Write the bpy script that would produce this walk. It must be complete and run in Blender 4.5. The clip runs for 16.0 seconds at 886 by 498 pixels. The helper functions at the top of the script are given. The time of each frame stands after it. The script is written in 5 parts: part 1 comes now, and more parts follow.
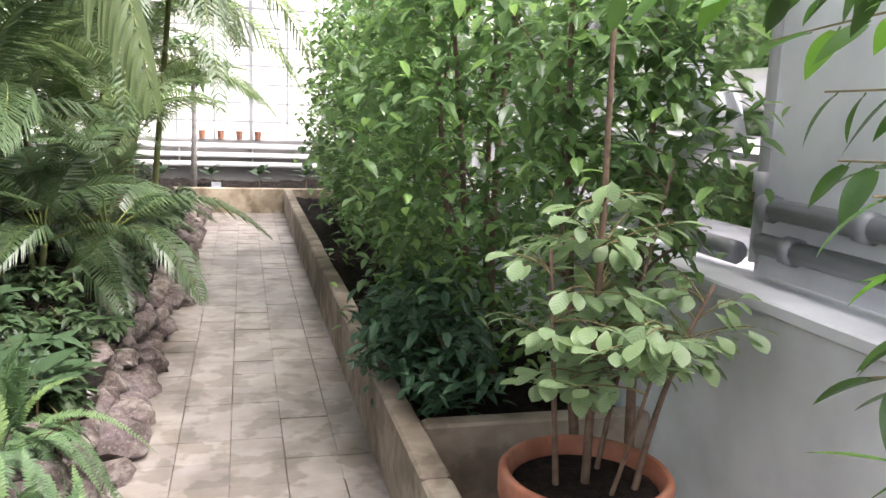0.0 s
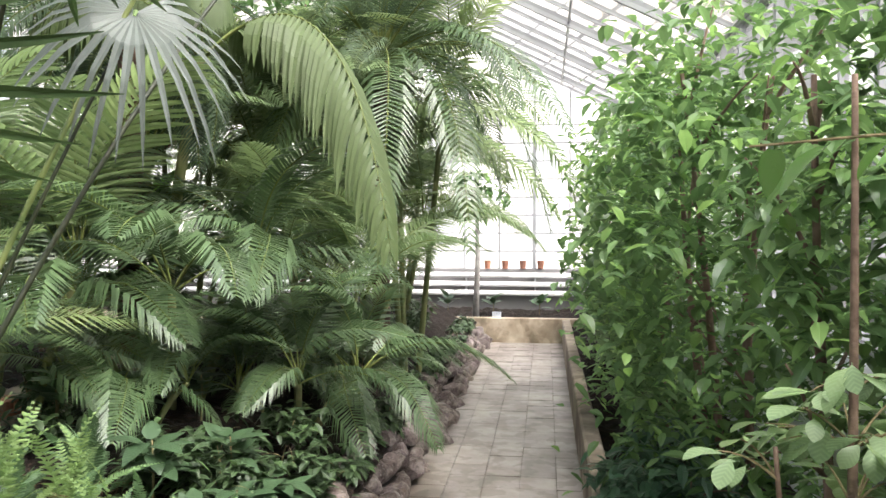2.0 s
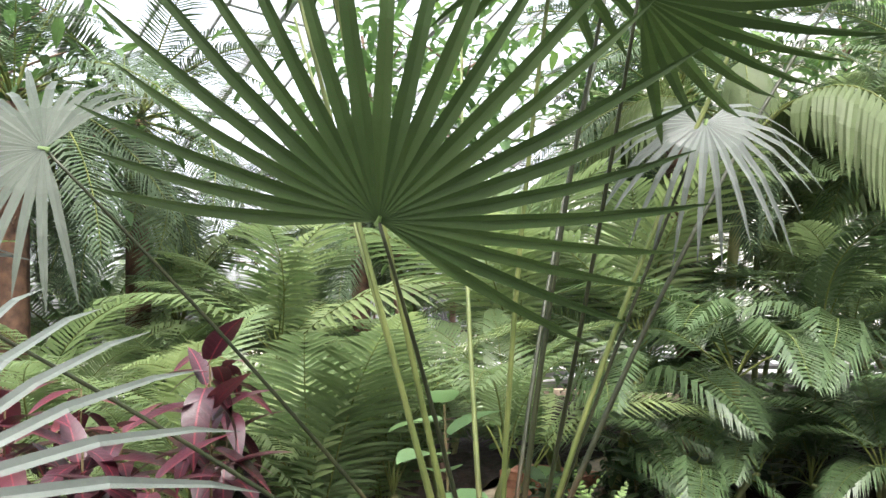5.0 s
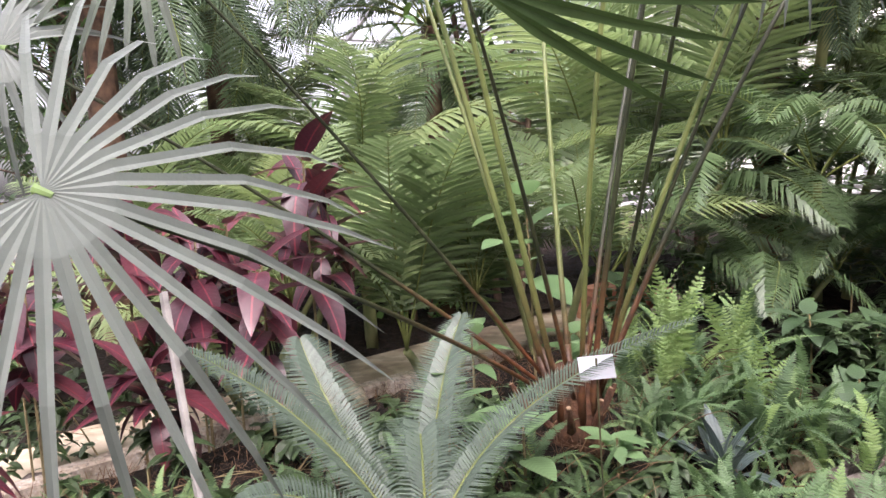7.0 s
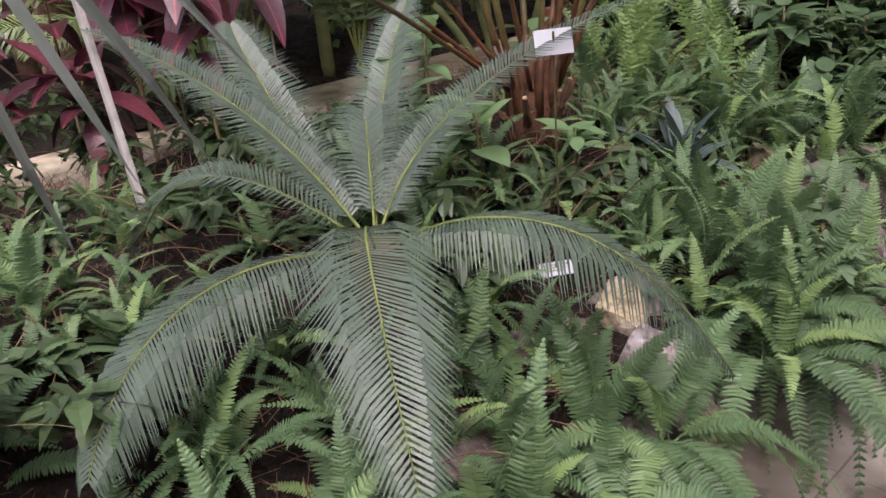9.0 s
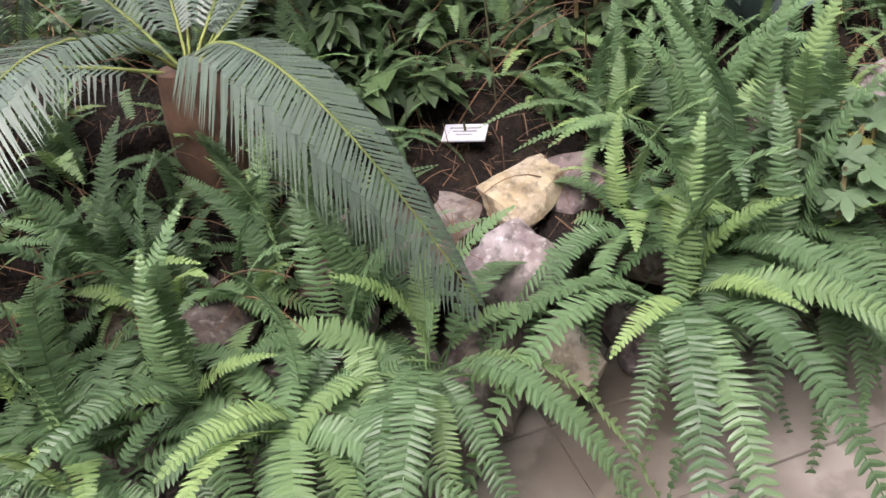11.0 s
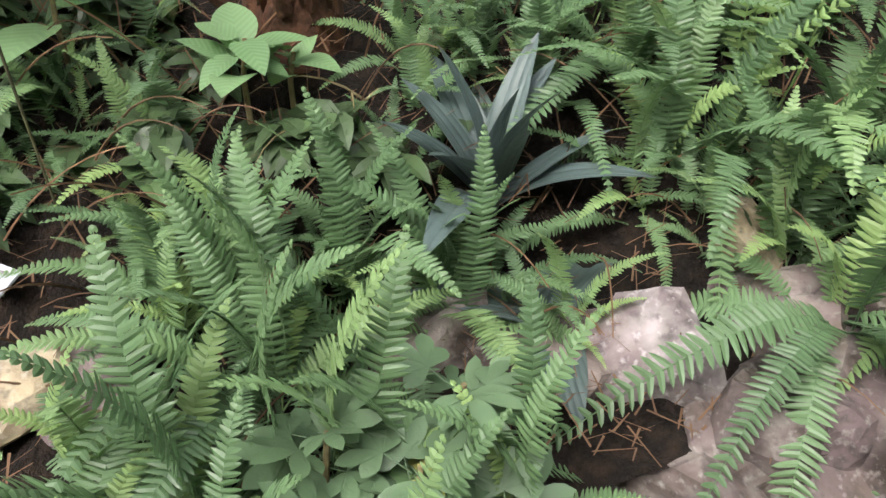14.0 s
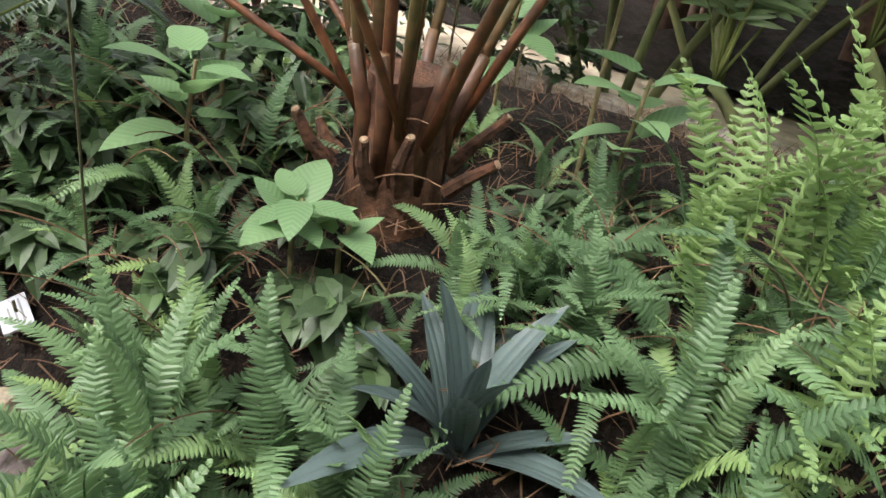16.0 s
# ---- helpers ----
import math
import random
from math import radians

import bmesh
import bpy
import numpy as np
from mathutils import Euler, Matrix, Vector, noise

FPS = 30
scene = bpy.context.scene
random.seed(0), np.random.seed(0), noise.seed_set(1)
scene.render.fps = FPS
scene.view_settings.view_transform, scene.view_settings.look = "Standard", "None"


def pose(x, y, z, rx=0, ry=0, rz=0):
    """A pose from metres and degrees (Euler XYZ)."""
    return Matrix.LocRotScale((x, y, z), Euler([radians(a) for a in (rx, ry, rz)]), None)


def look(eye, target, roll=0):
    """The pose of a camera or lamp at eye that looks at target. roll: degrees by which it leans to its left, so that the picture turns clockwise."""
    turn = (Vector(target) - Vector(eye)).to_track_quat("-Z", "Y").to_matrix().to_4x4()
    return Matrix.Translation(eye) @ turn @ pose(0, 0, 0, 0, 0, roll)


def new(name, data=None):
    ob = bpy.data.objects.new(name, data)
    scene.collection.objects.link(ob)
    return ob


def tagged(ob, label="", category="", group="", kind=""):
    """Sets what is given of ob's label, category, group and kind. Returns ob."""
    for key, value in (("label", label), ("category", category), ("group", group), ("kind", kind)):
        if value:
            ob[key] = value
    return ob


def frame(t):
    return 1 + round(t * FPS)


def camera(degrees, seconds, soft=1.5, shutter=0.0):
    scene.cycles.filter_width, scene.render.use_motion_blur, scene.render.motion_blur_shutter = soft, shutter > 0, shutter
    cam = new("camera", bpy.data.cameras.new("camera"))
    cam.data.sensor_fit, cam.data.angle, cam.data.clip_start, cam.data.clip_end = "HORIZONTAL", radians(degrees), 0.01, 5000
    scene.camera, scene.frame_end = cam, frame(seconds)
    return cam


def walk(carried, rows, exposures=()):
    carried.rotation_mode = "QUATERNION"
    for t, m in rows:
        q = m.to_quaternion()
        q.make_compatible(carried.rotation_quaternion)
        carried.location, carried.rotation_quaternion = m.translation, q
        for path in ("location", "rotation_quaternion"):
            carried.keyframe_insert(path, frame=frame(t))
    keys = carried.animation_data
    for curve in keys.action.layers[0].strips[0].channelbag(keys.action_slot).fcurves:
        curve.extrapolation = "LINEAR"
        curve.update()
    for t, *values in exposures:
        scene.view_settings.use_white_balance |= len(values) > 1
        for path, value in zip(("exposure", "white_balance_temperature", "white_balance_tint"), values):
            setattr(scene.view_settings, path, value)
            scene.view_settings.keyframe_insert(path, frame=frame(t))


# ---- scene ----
cam = camera(58.1, 16.0, soft=1.5)
PATH = [
    (0.0, (0.393, 2.114, 1.652), (0.879, 4.023, 1.308), 2.2),
    (0.5, (0.475, 2.26, 1.677), (0.806, 4.218, 1.441), 1.2),
    (1.0, (0.562, 2.35, 1.729), (0.817, 4.329, 1.587), 0.6),
    (1.5, (0.687, 2.394, 1.748), (0.719, 4.391, 1.645), 2.1),
    (2.0, (0.746, 2.392, 1.759), (0.491, 4.375, 1.702), 0.1),
    (2.5, (0.741, 2.368, 1.77), (0.249, 4.307, 1.752), -0.2),
    (3.0, (0.704, 2.343, 1.772), (0.005, 4.217, 1.779), -0.4),
    (3.5, (0.681, 2.318, 1.772), (-0.25, 4.087, 1.83), -0.8),
    (4.0, (0.65, 2.3, 1.818), (-0.486, 3.941, 1.941), -1.0),
    (4.2, (0.64, 2.31, 1.846), (-0.569, 3.896, 1.999), -1.1),
    (6.3, (0.729, 2.137, 1.657), (-0.806, 3.417, 1.714), -3.8),
    (6.5, (0.719, 2.149, 1.636), (-0.819, 3.426, 1.611), -3.9),
    (7.0, (0.704, 2.152, 1.594), (-0.817, 3.436, 1.402), -4.2),
    (7.5, (0.714, 2.132, 1.559), (-0.787, 3.418, 1.255), -4.8),
    (8.0, (0.736, 2.128, 1.523), (-0.757, 3.393, 1.11), -5.7),
    (8.5, (0.718, 2.146, 1.446), (-0.716, 3.404, 0.845), -6.2),
    (9.0, (0.656, 2.248, 1.376), (-0.732, 3.45, 0.583), -5.5),
    (9.2, (0.641, 2.318, 1.363), (-0.73, 3.487, 0.495), -4.7),
    (11.3, (0.924, 3.43, 1.073), (-0.757, 3.787, 0.051), -8.6),
    (11.5, (0.864, 3.496, 1.057), (-0.807, 3.894, 0.033), -8.9),
    (12.0, (0.751, 3.695, 1.066), (-0.866, 4.059, -0.053), -10.3),
    (12.5, (0.688, 3.925, 1.078), (-0.945, 4.236, -0.034), -6.4),
    (13.0, (0.623, 4.084, 1.096), (-1.045, 4.366, 0.028), -7.3),
    (13.5, (0.476, 4.223, 1.137), (-1.164, 4.465, 0.018), -5.2),
    (14.0, (0.396, 4.347, 1.151), (-1.245, 4.486, 0.016), -0.5),
    (14.5, (0.362, 4.484, 1.187), (-1.303, 4.292, 0.096), 6.0),
    (15.0, (0.339, 4.57, 1.203), (-1.336, 4.177, 0.182), 8.4),
    (15.5, (0.248, 4.653, 1.229), (-1.42, 4.134, 0.254), 12.8),
    (16.0, (0.17, 4.746, 1.291), (-1.5, 4.175, 0.352), 11.0),
]
EXPOSURES = [(0.0, 2.55, 6500, 18), (1.0, 2.5, 6500, 15), (2.5, 2.4, 6500, 13), (4.2, 2.45, 6500, 11), (6.5, 2.38, 6500, 26), (8.0, 2.08, 6500, 28), (9.2, 1.7, 6500, 29), (11.3, 2.34, 6500, 22), (13.0, 2.36, 6500, 14), (16.0, 2.36, 6500, 14)]
walk(cam, [(t, look(e, g, r)) for t, e, g, r in PATH], EXPOSURES)

# ---- world and light ----
sky_world = bpy.data.worlds.new("sky")
scene.world = sky_world
sky_world.use_nodes = True
wt = sky_world.node_tree
sky = wt.nodes.new("ShaderNodeTexSky")
sky.sky_type = "NISHITA"
sky.sun_disc = False
sky.sun_elevation = radians(52)
sky.sun_rotation = radians(130)
sky.dust_density = 6.0
sky.ozone_density = 0.6
haze = wt.nodes.new("ShaderNodeHueSaturation")
haze.inputs["Saturation"].default_value = 0.35
wt.links.new(sky.outputs[0], haze.inputs["Color"])
wt.links.new(haze.outputs[0], wt.nodes["Background"].inputs[0])
wt.nodes["Background"].inputs[1].default_value = 0.15
sun = new("sun", bpy.data.lights.new("sun", "SUN"))
sun.data.energy, sun.data.angle, sun.data.color = 0.8, radians(40), (1.0, 0.97, 0.92)
sun.matrix_world = look((0, 0, 20), (-1.8, 1.6, 12.0))


# ---- materials ----
def principled(name, rough=0.6, metal=0.0, spec=0.5):
    m = bpy.data.materials.new(name)
    m.use_nodes = True
    b = m.node_tree.nodes["Principled BSDF"]
    b.inputs["Roughness"].default_value = rough
    b.inputs["Metallic"].default_value = metal
    b.inputs["Specular IOR Level"].default_value = spec
    return m, m.node_tree, b


def ramp(nt, stops, fac):
    r = nt.nodes.new("ShaderNodeValToRGB")
    els = r.color_ramp.elements
    while len(els) < len(stops):
        els.new(0.5)
    for e, (p, c) in zip(els, stops):
        e.position, e.color = p, (*c, 1)
    nt.links.new(fac, r.inputs[0])
    return r.outputs[0]


def noise_node(nt, scale, detail=4, coords="Object"):
    n = nt.nodes.new("ShaderNodeTexNoise")
    n.inputs["Scale"].default_value, n.inputs["Detail"].default_value = scale, detail
    if coords == "World":
        nt.links.new(nt.nodes.new("ShaderNodeNewGeometry").outputs["Position"], n.inputs["Vector"])
    else:
        nt.links.new(nt.nodes.new("ShaderNodeTexCoord").outputs[coords], n.inputs["Vector"])
    return n.outputs["Fac"]


def mixed(nt, a, b, fac, kind="MIX"):
    m = nt.nodes.new("ShaderNodeMix")
    m.data_type, m.blend_type = "RGBA", kind
    for sock, v in ((m.inputs[6], a), (m.inputs[7], b)):
        if isinstance(v, tuple):
            sock.default_value = (*v, 1)
        else:
            nt.links.new(v, sock)
    if isinstance(fac, float):
        m.inputs[0].default_value = fac
    else:
        nt.links.new(fac, m.inputs[0])
    return m.outputs[2]


def bump(nt, b, height, strength=0.3, dist=0.01):
    n = nt.nodes.new("ShaderNodeBump")
    n.inputs["Strength"].default_value, n.inputs["Distance"].default_value = strength, dist
    nt.links.new(height, n.inputs["Height"])
    nt.links.new(n.outputs[0], b.inputs["Normal"])


def leaf_mat(name, dark, light, rough=0.45, trans=0.3, glow=None, island=False, scale=9.0, spec=0.4, veins=0.0, rib=None, pleats=0.0, young=None):
    """Leaf: base colour varied per leaf and by veins and blotches, with light passing through."""
    m, nt, b = principled(name, rough, 0, spec)
    if island:
        rnd = nt.nodes.new("ShaderNodeNewGeometry").outputs["Random Per Island"]
    else:
        rnd = nt.nodes.new("ShaderNodeObjectInfo").outputs["Random"]
    c = ramp(nt, [(0.0, dark), (0.75, light), (1.0, glow or light)], rnd)
    blot = noise_node(nt, scale, 5)
    c2 = mixed(nt, c, tuple(min(1, v * 1.7) for v in light), blot)
    c = mixed(nt, c, c2, 0.45)
    relief = noise_node(nt, scale * 9, 3)
    if veins or rib or pleats or young:
        tc = nt.nodes.new("ShaderNodeTexCoord")
        sp = nt.nodes.new("ShaderNodeSeparateXYZ")
        nt.links.new(tc.outputs["Object"], sp.inputs[0])

        def calc(op, p, q=0.0):
            n = nt.nodes.new("ShaderNodeMath")
            n.operation = op
            for sock, v in zip(n.inputs, (p, q)):
                if isinstance(v, float):
                    sock.default_value = v
                else:
                    nt.links.new(v, sock)
            return n.outputs[0]

        across = calc("ABSOLUTE", sp.outputs[0])
        if young:
            tip = nt.nodes.new("ShaderNodeMapRange")
            tip.inputs[1].default_value, tip.inputs[2].default_value = young[1], young[2]
            nt.links.new(sp.outputs[1], tip.inputs[0])
            fresh = calc("MULTIPLY", tip.outputs[0], rnd)
            c = mixed(nt, c, young[0], fresh)
        if rib:
            mid = calc("LESS_THAN", across, rib[1])
            c = mixed(nt, c, rib[0], mid)
        if veins:
            wave = calc("SINE", calc("MULTIPLY", calc("SUBTRACT", sp.outputs[1], calc("MULTIPLY", across, 0.9)), veins))
            line = calc("POWER", calc("ABSOLUTE", wave), 0.35)
            c = mixed(nt, tuple(min(1, v * 1.6) for v in light), c, calc("MAXIMUM", line, 0.72))
            relief = calc("ADD", relief, calc("MULTIPLY", line, 0.4))
        if pleats:
            wave = calc("ABSOLUTE", calc("SINE", calc("MULTIPLY", across, pleats)))
            c = mixed(nt, c, tuple(min(1, v * 2.0) for v in light), calc("MULTIPLY", wave, 0.12))
            relief = calc("ADD", relief, wave)
    nt.links.new(c, b.inputs["Base Color"])
    bump(nt, b, relief, 0.3, 0.004)
    t = nt.nodes.new("ShaderNodeBsdfTranslucent")
    warm = mixed(nt, c, (1.0, 1.0, 0.7), 0.35, "MULTIPLY")
    br = mixed(nt, warm, (1.7, 1.7, 1.7), 1.0, "MULTIPLY")
    nt.links.new(br, t.inputs[0])
    mx = nt.nodes.new("ShaderNodeMixShader")
    mx.inputs[0].default_value = trans
    nt.links.new(b.outputs[0], mx.inputs[1])
    nt.links.new(t.outputs[0], mx.inputs[2])
    nt.links.new(mx.outputs[0], nt.nodes["Material Output"].inputs[0])
    return m


def stone_mat(name, cols, scale=6.0, rough=0.9, strength=0.7, vary=1.0, stains=0.0, patch=None):
    m, nt, b = principled(name, rough, 0, 0.25)
    rnd = nt.nodes.new("ShaderNodeObjectInfo").outputs["Random"]
    n1 = noise_node(nt, scale, 6, "World")
    k = len(cols) - 1
    c = ramp(nt, [(0.3 + 0.4 * i / max(k, 1), col) for i, col in enumerate(cols)], n1)
    tint = ramp(nt, [(0, tuple(1 - (1 - v) * vary for v in (0.72, 0.68, 0.66))), (1, tuple(1 + (v - 1) * vary for v in (1.15, 1.1, 1.0)))], rnd)
    c = mixed(nt, c, tint, 1.0, "MULTIPLY")
    spots = ramp(nt, [(0.42, (0.55, 0.53, 0.5)), (0.6, (1, 1, 1))], noise_node(nt, scale * 2.5, 6, "World"))
    c = mixed(nt, c, spots, 0.75 if patch else 0.4, "MULTIPLY")
    if patch:
        for col, sc, lo in ((patch[0], 7.0, 0.5), (patch[1], 13.0, 0.56), ((0.035, 0.03, 0.03), 45.0, 0.58), (patch[2], 70.0, 0.62)):
            k = ramp(nt, [(lo - 0.06, (0, 0, 0)), (lo + 0.12, (0.6, 0.6, 0.6))], noise_node(nt, sc, 7, "World"))
            c = mixed(nt, c, col, k)
    if stains:
        big = ramp(nt, [(0.38, (0.5, 0.47, 0.43)), (0.52, (1, 1, 1))], noise_node(nt, 1.1, 8, "World"))
        c = mixed(nt, c, big, stains, "MULTIPLY")
        drip = ramp(nt, [(0.45, (0.42, 0.4, 0.36)), (0.5, (1, 1, 1))], noise_node(nt, 4.5, 9, "World"))
        c = mixed(nt, c, drip, stains * 0.7, "MULTIPLY")
    nt.links.new(c, b.inputs["Base Color"])
    bump(nt, b, noise_node(nt, scale * 3, 7, "World"), strength * 0.6, 0.02)
    return m


M = {}
M["fern"] = leaf_mat("fern_green", (0.032, 0.066, 0.03), (0.096, 0.162, 0.076), 0.4, 0.3, (0.17, 0.255, 0.1), young=((0.2, 0.3, 0.11), 0.36, 0.54))
M["fern_new"] = leaf_mat("fern_young_green", (0.115, 0.185, 0.07), (0.18, 0.265, 0.1), 0.5, 0.35)
M["fern_dry"] = leaf_mat("fern_dry_brown", (0.05, 0.027, 0.016), (0.13, 0.072, 0.038), 0.8, 0.1)
M["cycad"] = leaf_mat("cycad_green", (0.036, 0.055, 0.04), (0.064, 0.092, 0.068), 0.42, 0.15, spec=0.45, island=True)
# Fan palm leaf in three tones, with underside shade and sky sheen as colour.
M["fan"] = leaf_mat("fan_palm_shaded_green", (0.022, 0.044, 0.014), (0.038, 0.068, 0.021), 0.5, 0.14, spec=0.3, island=True)
# Palm green darkened: the shade of backlit fronds is put into the colour.
M["areca_shaded"] = leaf_mat("areca_shaded_green", (0.028, 0.055, 0.022), (0.065, 0.105, 0.045), 0.35, 0.22, spec=0.5, island=True)
# Same fan leaf in a dimmer tone, for one that catches less light.
M["fan_dim"] = leaf_mat("fan_palm_dimmed_green", (0.04, 0.055, 0.04), (0.07, 0.085, 0.068), 0.5, 0.1, island=True)
# Pale copy: the white sheen of leaves turned to the sky, as colour.
M["fan_sheen"] = leaf_mat("fan_palm_sheen", (0.08, 0.098, 0.084), (0.128, 0.146, 0.132), 0.45, 0.1, spec=0.45)
M["palm"] = leaf_mat("palm_green", (0.068, 0.108, 0.048), (0.132, 0.185, 0.085), 0.4, 0.36, (0.21, 0.27, 0.115))
M["palm_pale"] = leaf_mat("palm_pale_green", (0.042, 0.064, 0.024), (0.072, 0.1, 0.04), 0.5, 0.2, spec=0.25)
M["phoenix"] = leaf_mat("date_palm_green", (0.034, 0.06, 0.034), (0.07, 0.105, 0.056), 0.55, 0.18, spec=0.25)
M["ficus"] = leaf_mat("fig_leaf_green", (0.04, 0.084, 0.034), (0.13, 0.215, 0.085), 0.18, 0.36, (0.26, 0.42, 0.12), island=True, spec=0.6)
M["ficus_low"] = leaf_mat("low_shrub_dark_green", (0.025, 0.065, 0.034), (0.055, 0.11, 0.06), 0.35, 0.2, island=True)
M["pot_leaf"] = leaf_mat("pot_plant_leaf", (0.12, 0.185, 0.09), (0.2, 0.275, 0.15), 0.35, 0.3, (0.22, 0.32, 0.13), veins=230.0)
M["rubber"] = leaf_mat("glossy_leaf", (0.025, 0.06, 0.016), (0.06, 0.13, 0.028), 0.25, 0.3, (0.12, 0.28, 0.03), spec=0.7)
M["broad"] = leaf_mat("soft_broad_leaf", (0.085, 0.16, 0.07), (0.135, 0.225, 0.105), 0.5, 0.3, veins=260.0)
M["strap"] = leaf_mat("blue_green_strap_leaf", (0.026, 0.042, 0.04), (0.054, 0.078, 0.074), 0.42, 0.1, spec=0.4, pleats=260.0)
M["finger"] = leaf_mat("finger_leaf", (0.052, 0.09, 0.046), (0.092, 0.148, 0.08), 0.5, 0.25)
M["red"] = leaf_mat("red_cordyline_leaf", (0.02, 0.009, 0.013), (0.055, 0.012, 0.02), 0.35, 0.1, (0.17, 0.05, 0.06), spec=0.6, veins=120.0, rib=((0.22, 0.035, 0.05), 0.003))
M["dark_leaf"] = leaf_mat("dark_pointed_leaf", (0.018, 0.038, 0.017), (0.04, 0.072, 0.034), 0.38, 0.15, spec=0.5, veins=200.0)
M["yellow"] = leaf_mat("yellowed_leaf", (0.2, 0.21, 0.06), (0.3, 0.28, 0.09), 0.5, 0.3)
M["cover"] = leaf_mat("ground_cover_green", (0.02, 0.036, 0.015), (0.04, 0.068, 0.028), 0.45, 0.2, (0.065, 0.115, 0.04), island=True)
M["far_leaf"] = leaf_mat("background_leaf", (0.03, 0.07, 0.025), (0.08, 0.15, 0.05), 0.45, 0.3, (0.15, 0.25, 0.06), island=True)
M["banana"] = leaf_mat("banana_leaf", (0.08, 0.2, 0.03), (0.13, 0.28, 0.05), 0.4, 0.45)


def bark_mat(name, a, b_, scale=20):
    m, nt, b = principled(name, 0.8, 0, 0.25)
    n = noise_node(nt, scale, 7)
    nt.links.new(ramp(nt, [(0.3, a), (0.7, b_)], n), b.inputs["Base Color"])
    bump(nt, b, noise_node(nt, scale * 3, 5), 0.6, 0.01)
    return m


M["bark"] = bark_mat("brown_bark", (0.1, 0.066, 0.046), (0.21, 0.145, 0.105))
M["bark_dark"] = bark_mat("dark_palm_bark", (0.04, 0.025, 0.018), (0.14, 0.08, 0.05), 12)
M["petiole"] = bark_mat("palm_stalk", (0.07, 0.1, 0.025), (0.17, 0.19, 0.055), 7)


def stalk_mat(name, low, a, b_):
    """Palm stalk: orange-brown sheath turning green with height."""
    m, nt, b = principled(name, 0.45, 0, 0.4)
    sp = nt.nodes.new("ShaderNodeSeparateXYZ")
    nt.links.new(nt.nodes.new("ShaderNodeTexCoord").outputs["Object"], sp.inputs[0])
    green = ramp(nt, [(0.3, a), (0.7, b_)], noise_node(nt, 7, 6))
    brown = ramp(nt, [(0.35, tuple(v * 0.4 for v in low)), (0.6, low)], noise_node(nt, 30, 6))
    k = nt.nodes.new("ShaderNodeMapRange")
    k.inputs[1].default_value, k.inputs[2].default_value = 0.2, 0.62
    nt.links.new(sp.outputs[2], k.inputs[0])
    nt.links.new(mixed(nt, brown, green, k.outputs[0]), b.inputs["Base Color"])
    bump(nt, b, noise_node(nt, 60, 5), 0.4, 0.006)
    return m


M["stalk"] = stalk_mat("palm_stalk_sheath", (0.09, 0.038, 0.018), (0.07, 0.1, 0.028), (0.16, 0.19, 0.06))
M["stalk_dark"] = stalk_mat("dark_palm_stalk_sheath", (0.14, 0.05, 0.022), (0.012, 0.018, 0.007), (0.034, 0.04, 0.017))
M["petiole_dark"] = bark_mat("dark_palm_stalk", (0.025, 0.03, 0.014), (0.07, 0.065, 0.03), 7)
M["stub"] = bark_mat("cut_stalk_red_brown", (0.03, 0.016, 0.01), (0.12, 0.055, 0.03), 40)
M["cut"] = bark_mat("cut_end_pale", (0.16, 0.1, 0.06), (0.3, 0.21, 0.14), 60)
M["twig"] = bark_mat("green_brown_twig", (0.12, 0.1, 0.05), (0.24, 0.19, 0.1), 30)
M["cane"] = bark_mat("cane_stem", (0.1, 0.13, 0.05), (0.22, 0.22, 0.1), 8)
M["grey_wood"] = bark_mat("weathered_wood", (0.2, 0.19, 0.18), (0.38, 0.36, 0.34), 14)
M["soil"] = stone_mat("dark_soil", [(0.006, 0.0045, 0.0035), (0.015, 0.01, 0.007), (0.036, 0.023, 0.015)], 30, 0.95, 2.0)
M["rock"] = stone_mat("grey_pink_rock", [(0.06, 0.05, 0.047), (0.13, 0.108, 0.102), (0.25, 0.222, 0.215)], 11, 0.9, 0.6, patch=((0.15, 0.115, 0.12), (0.27, 0.245, 0.225), (0.3, 0.28, 0.265)))
M["rock_yellow"] = stone_mat("yellow_sandstone", [(0.24, 0.2, 0.13), (0.34, 0.29, 0.2), (0.4, 0.36, 0.28)], 10, 0.9, 0.6, patch=((0.28, 0.24, 0.17), (0.35, 0.31, 0.25), (0.4, 0.37, 0.31)))
M["rock_purple"] = stone_mat("purple_grey_stone", [(0.092, 0.082, 0.088), (0.18, 0.163, 0.17), (0.3, 0.28, 0.285)], 10, 0.9, 0.6, patch=((0.17, 0.12, 0.135), (0.36, 0.33, 0.33), (0.44, 0.42, 0.42)))
M["rock_white"] = stone_mat("pale_limestone", [(0.26, 0.22, 0.18), (0.42, 0.37, 0.32), (0.52, 0.48, 0.43)], 10, 0.9, 0.6, patch=((0.34, 0.29, 0.24), (0.46, 0.42, 0.38), (0.52, 0.5, 0.46)))
M["tile"] = stone_mat("worn_paving_tile", [(0.26, 0.235, 0.215), (0.31, 0.28, 0.26), (0.35, 0.32, 0.3)], 2.2, 0.42, 0.12, 0.45, 0.75)
M["joint"] = stone_mat("dirty_joint", [(0.12, 0.1, 0.085), (0.2, 0.17, 0.15)], 12)
M["concrete"] = stone_mat("stained_concrete", [(0.22, 0.19, 0.15), (0.4, 0.35, 0.29), (0.46, 0.42, 0.36)], 3, 0.85, 0.4, 1.0, 0.6)
M["brick"] = stone_mat("red_brick", [(0.2, 0.09, 0.06), (0.34, 0.17, 0.12), (0.42, 0.25, 0.19)], 8)
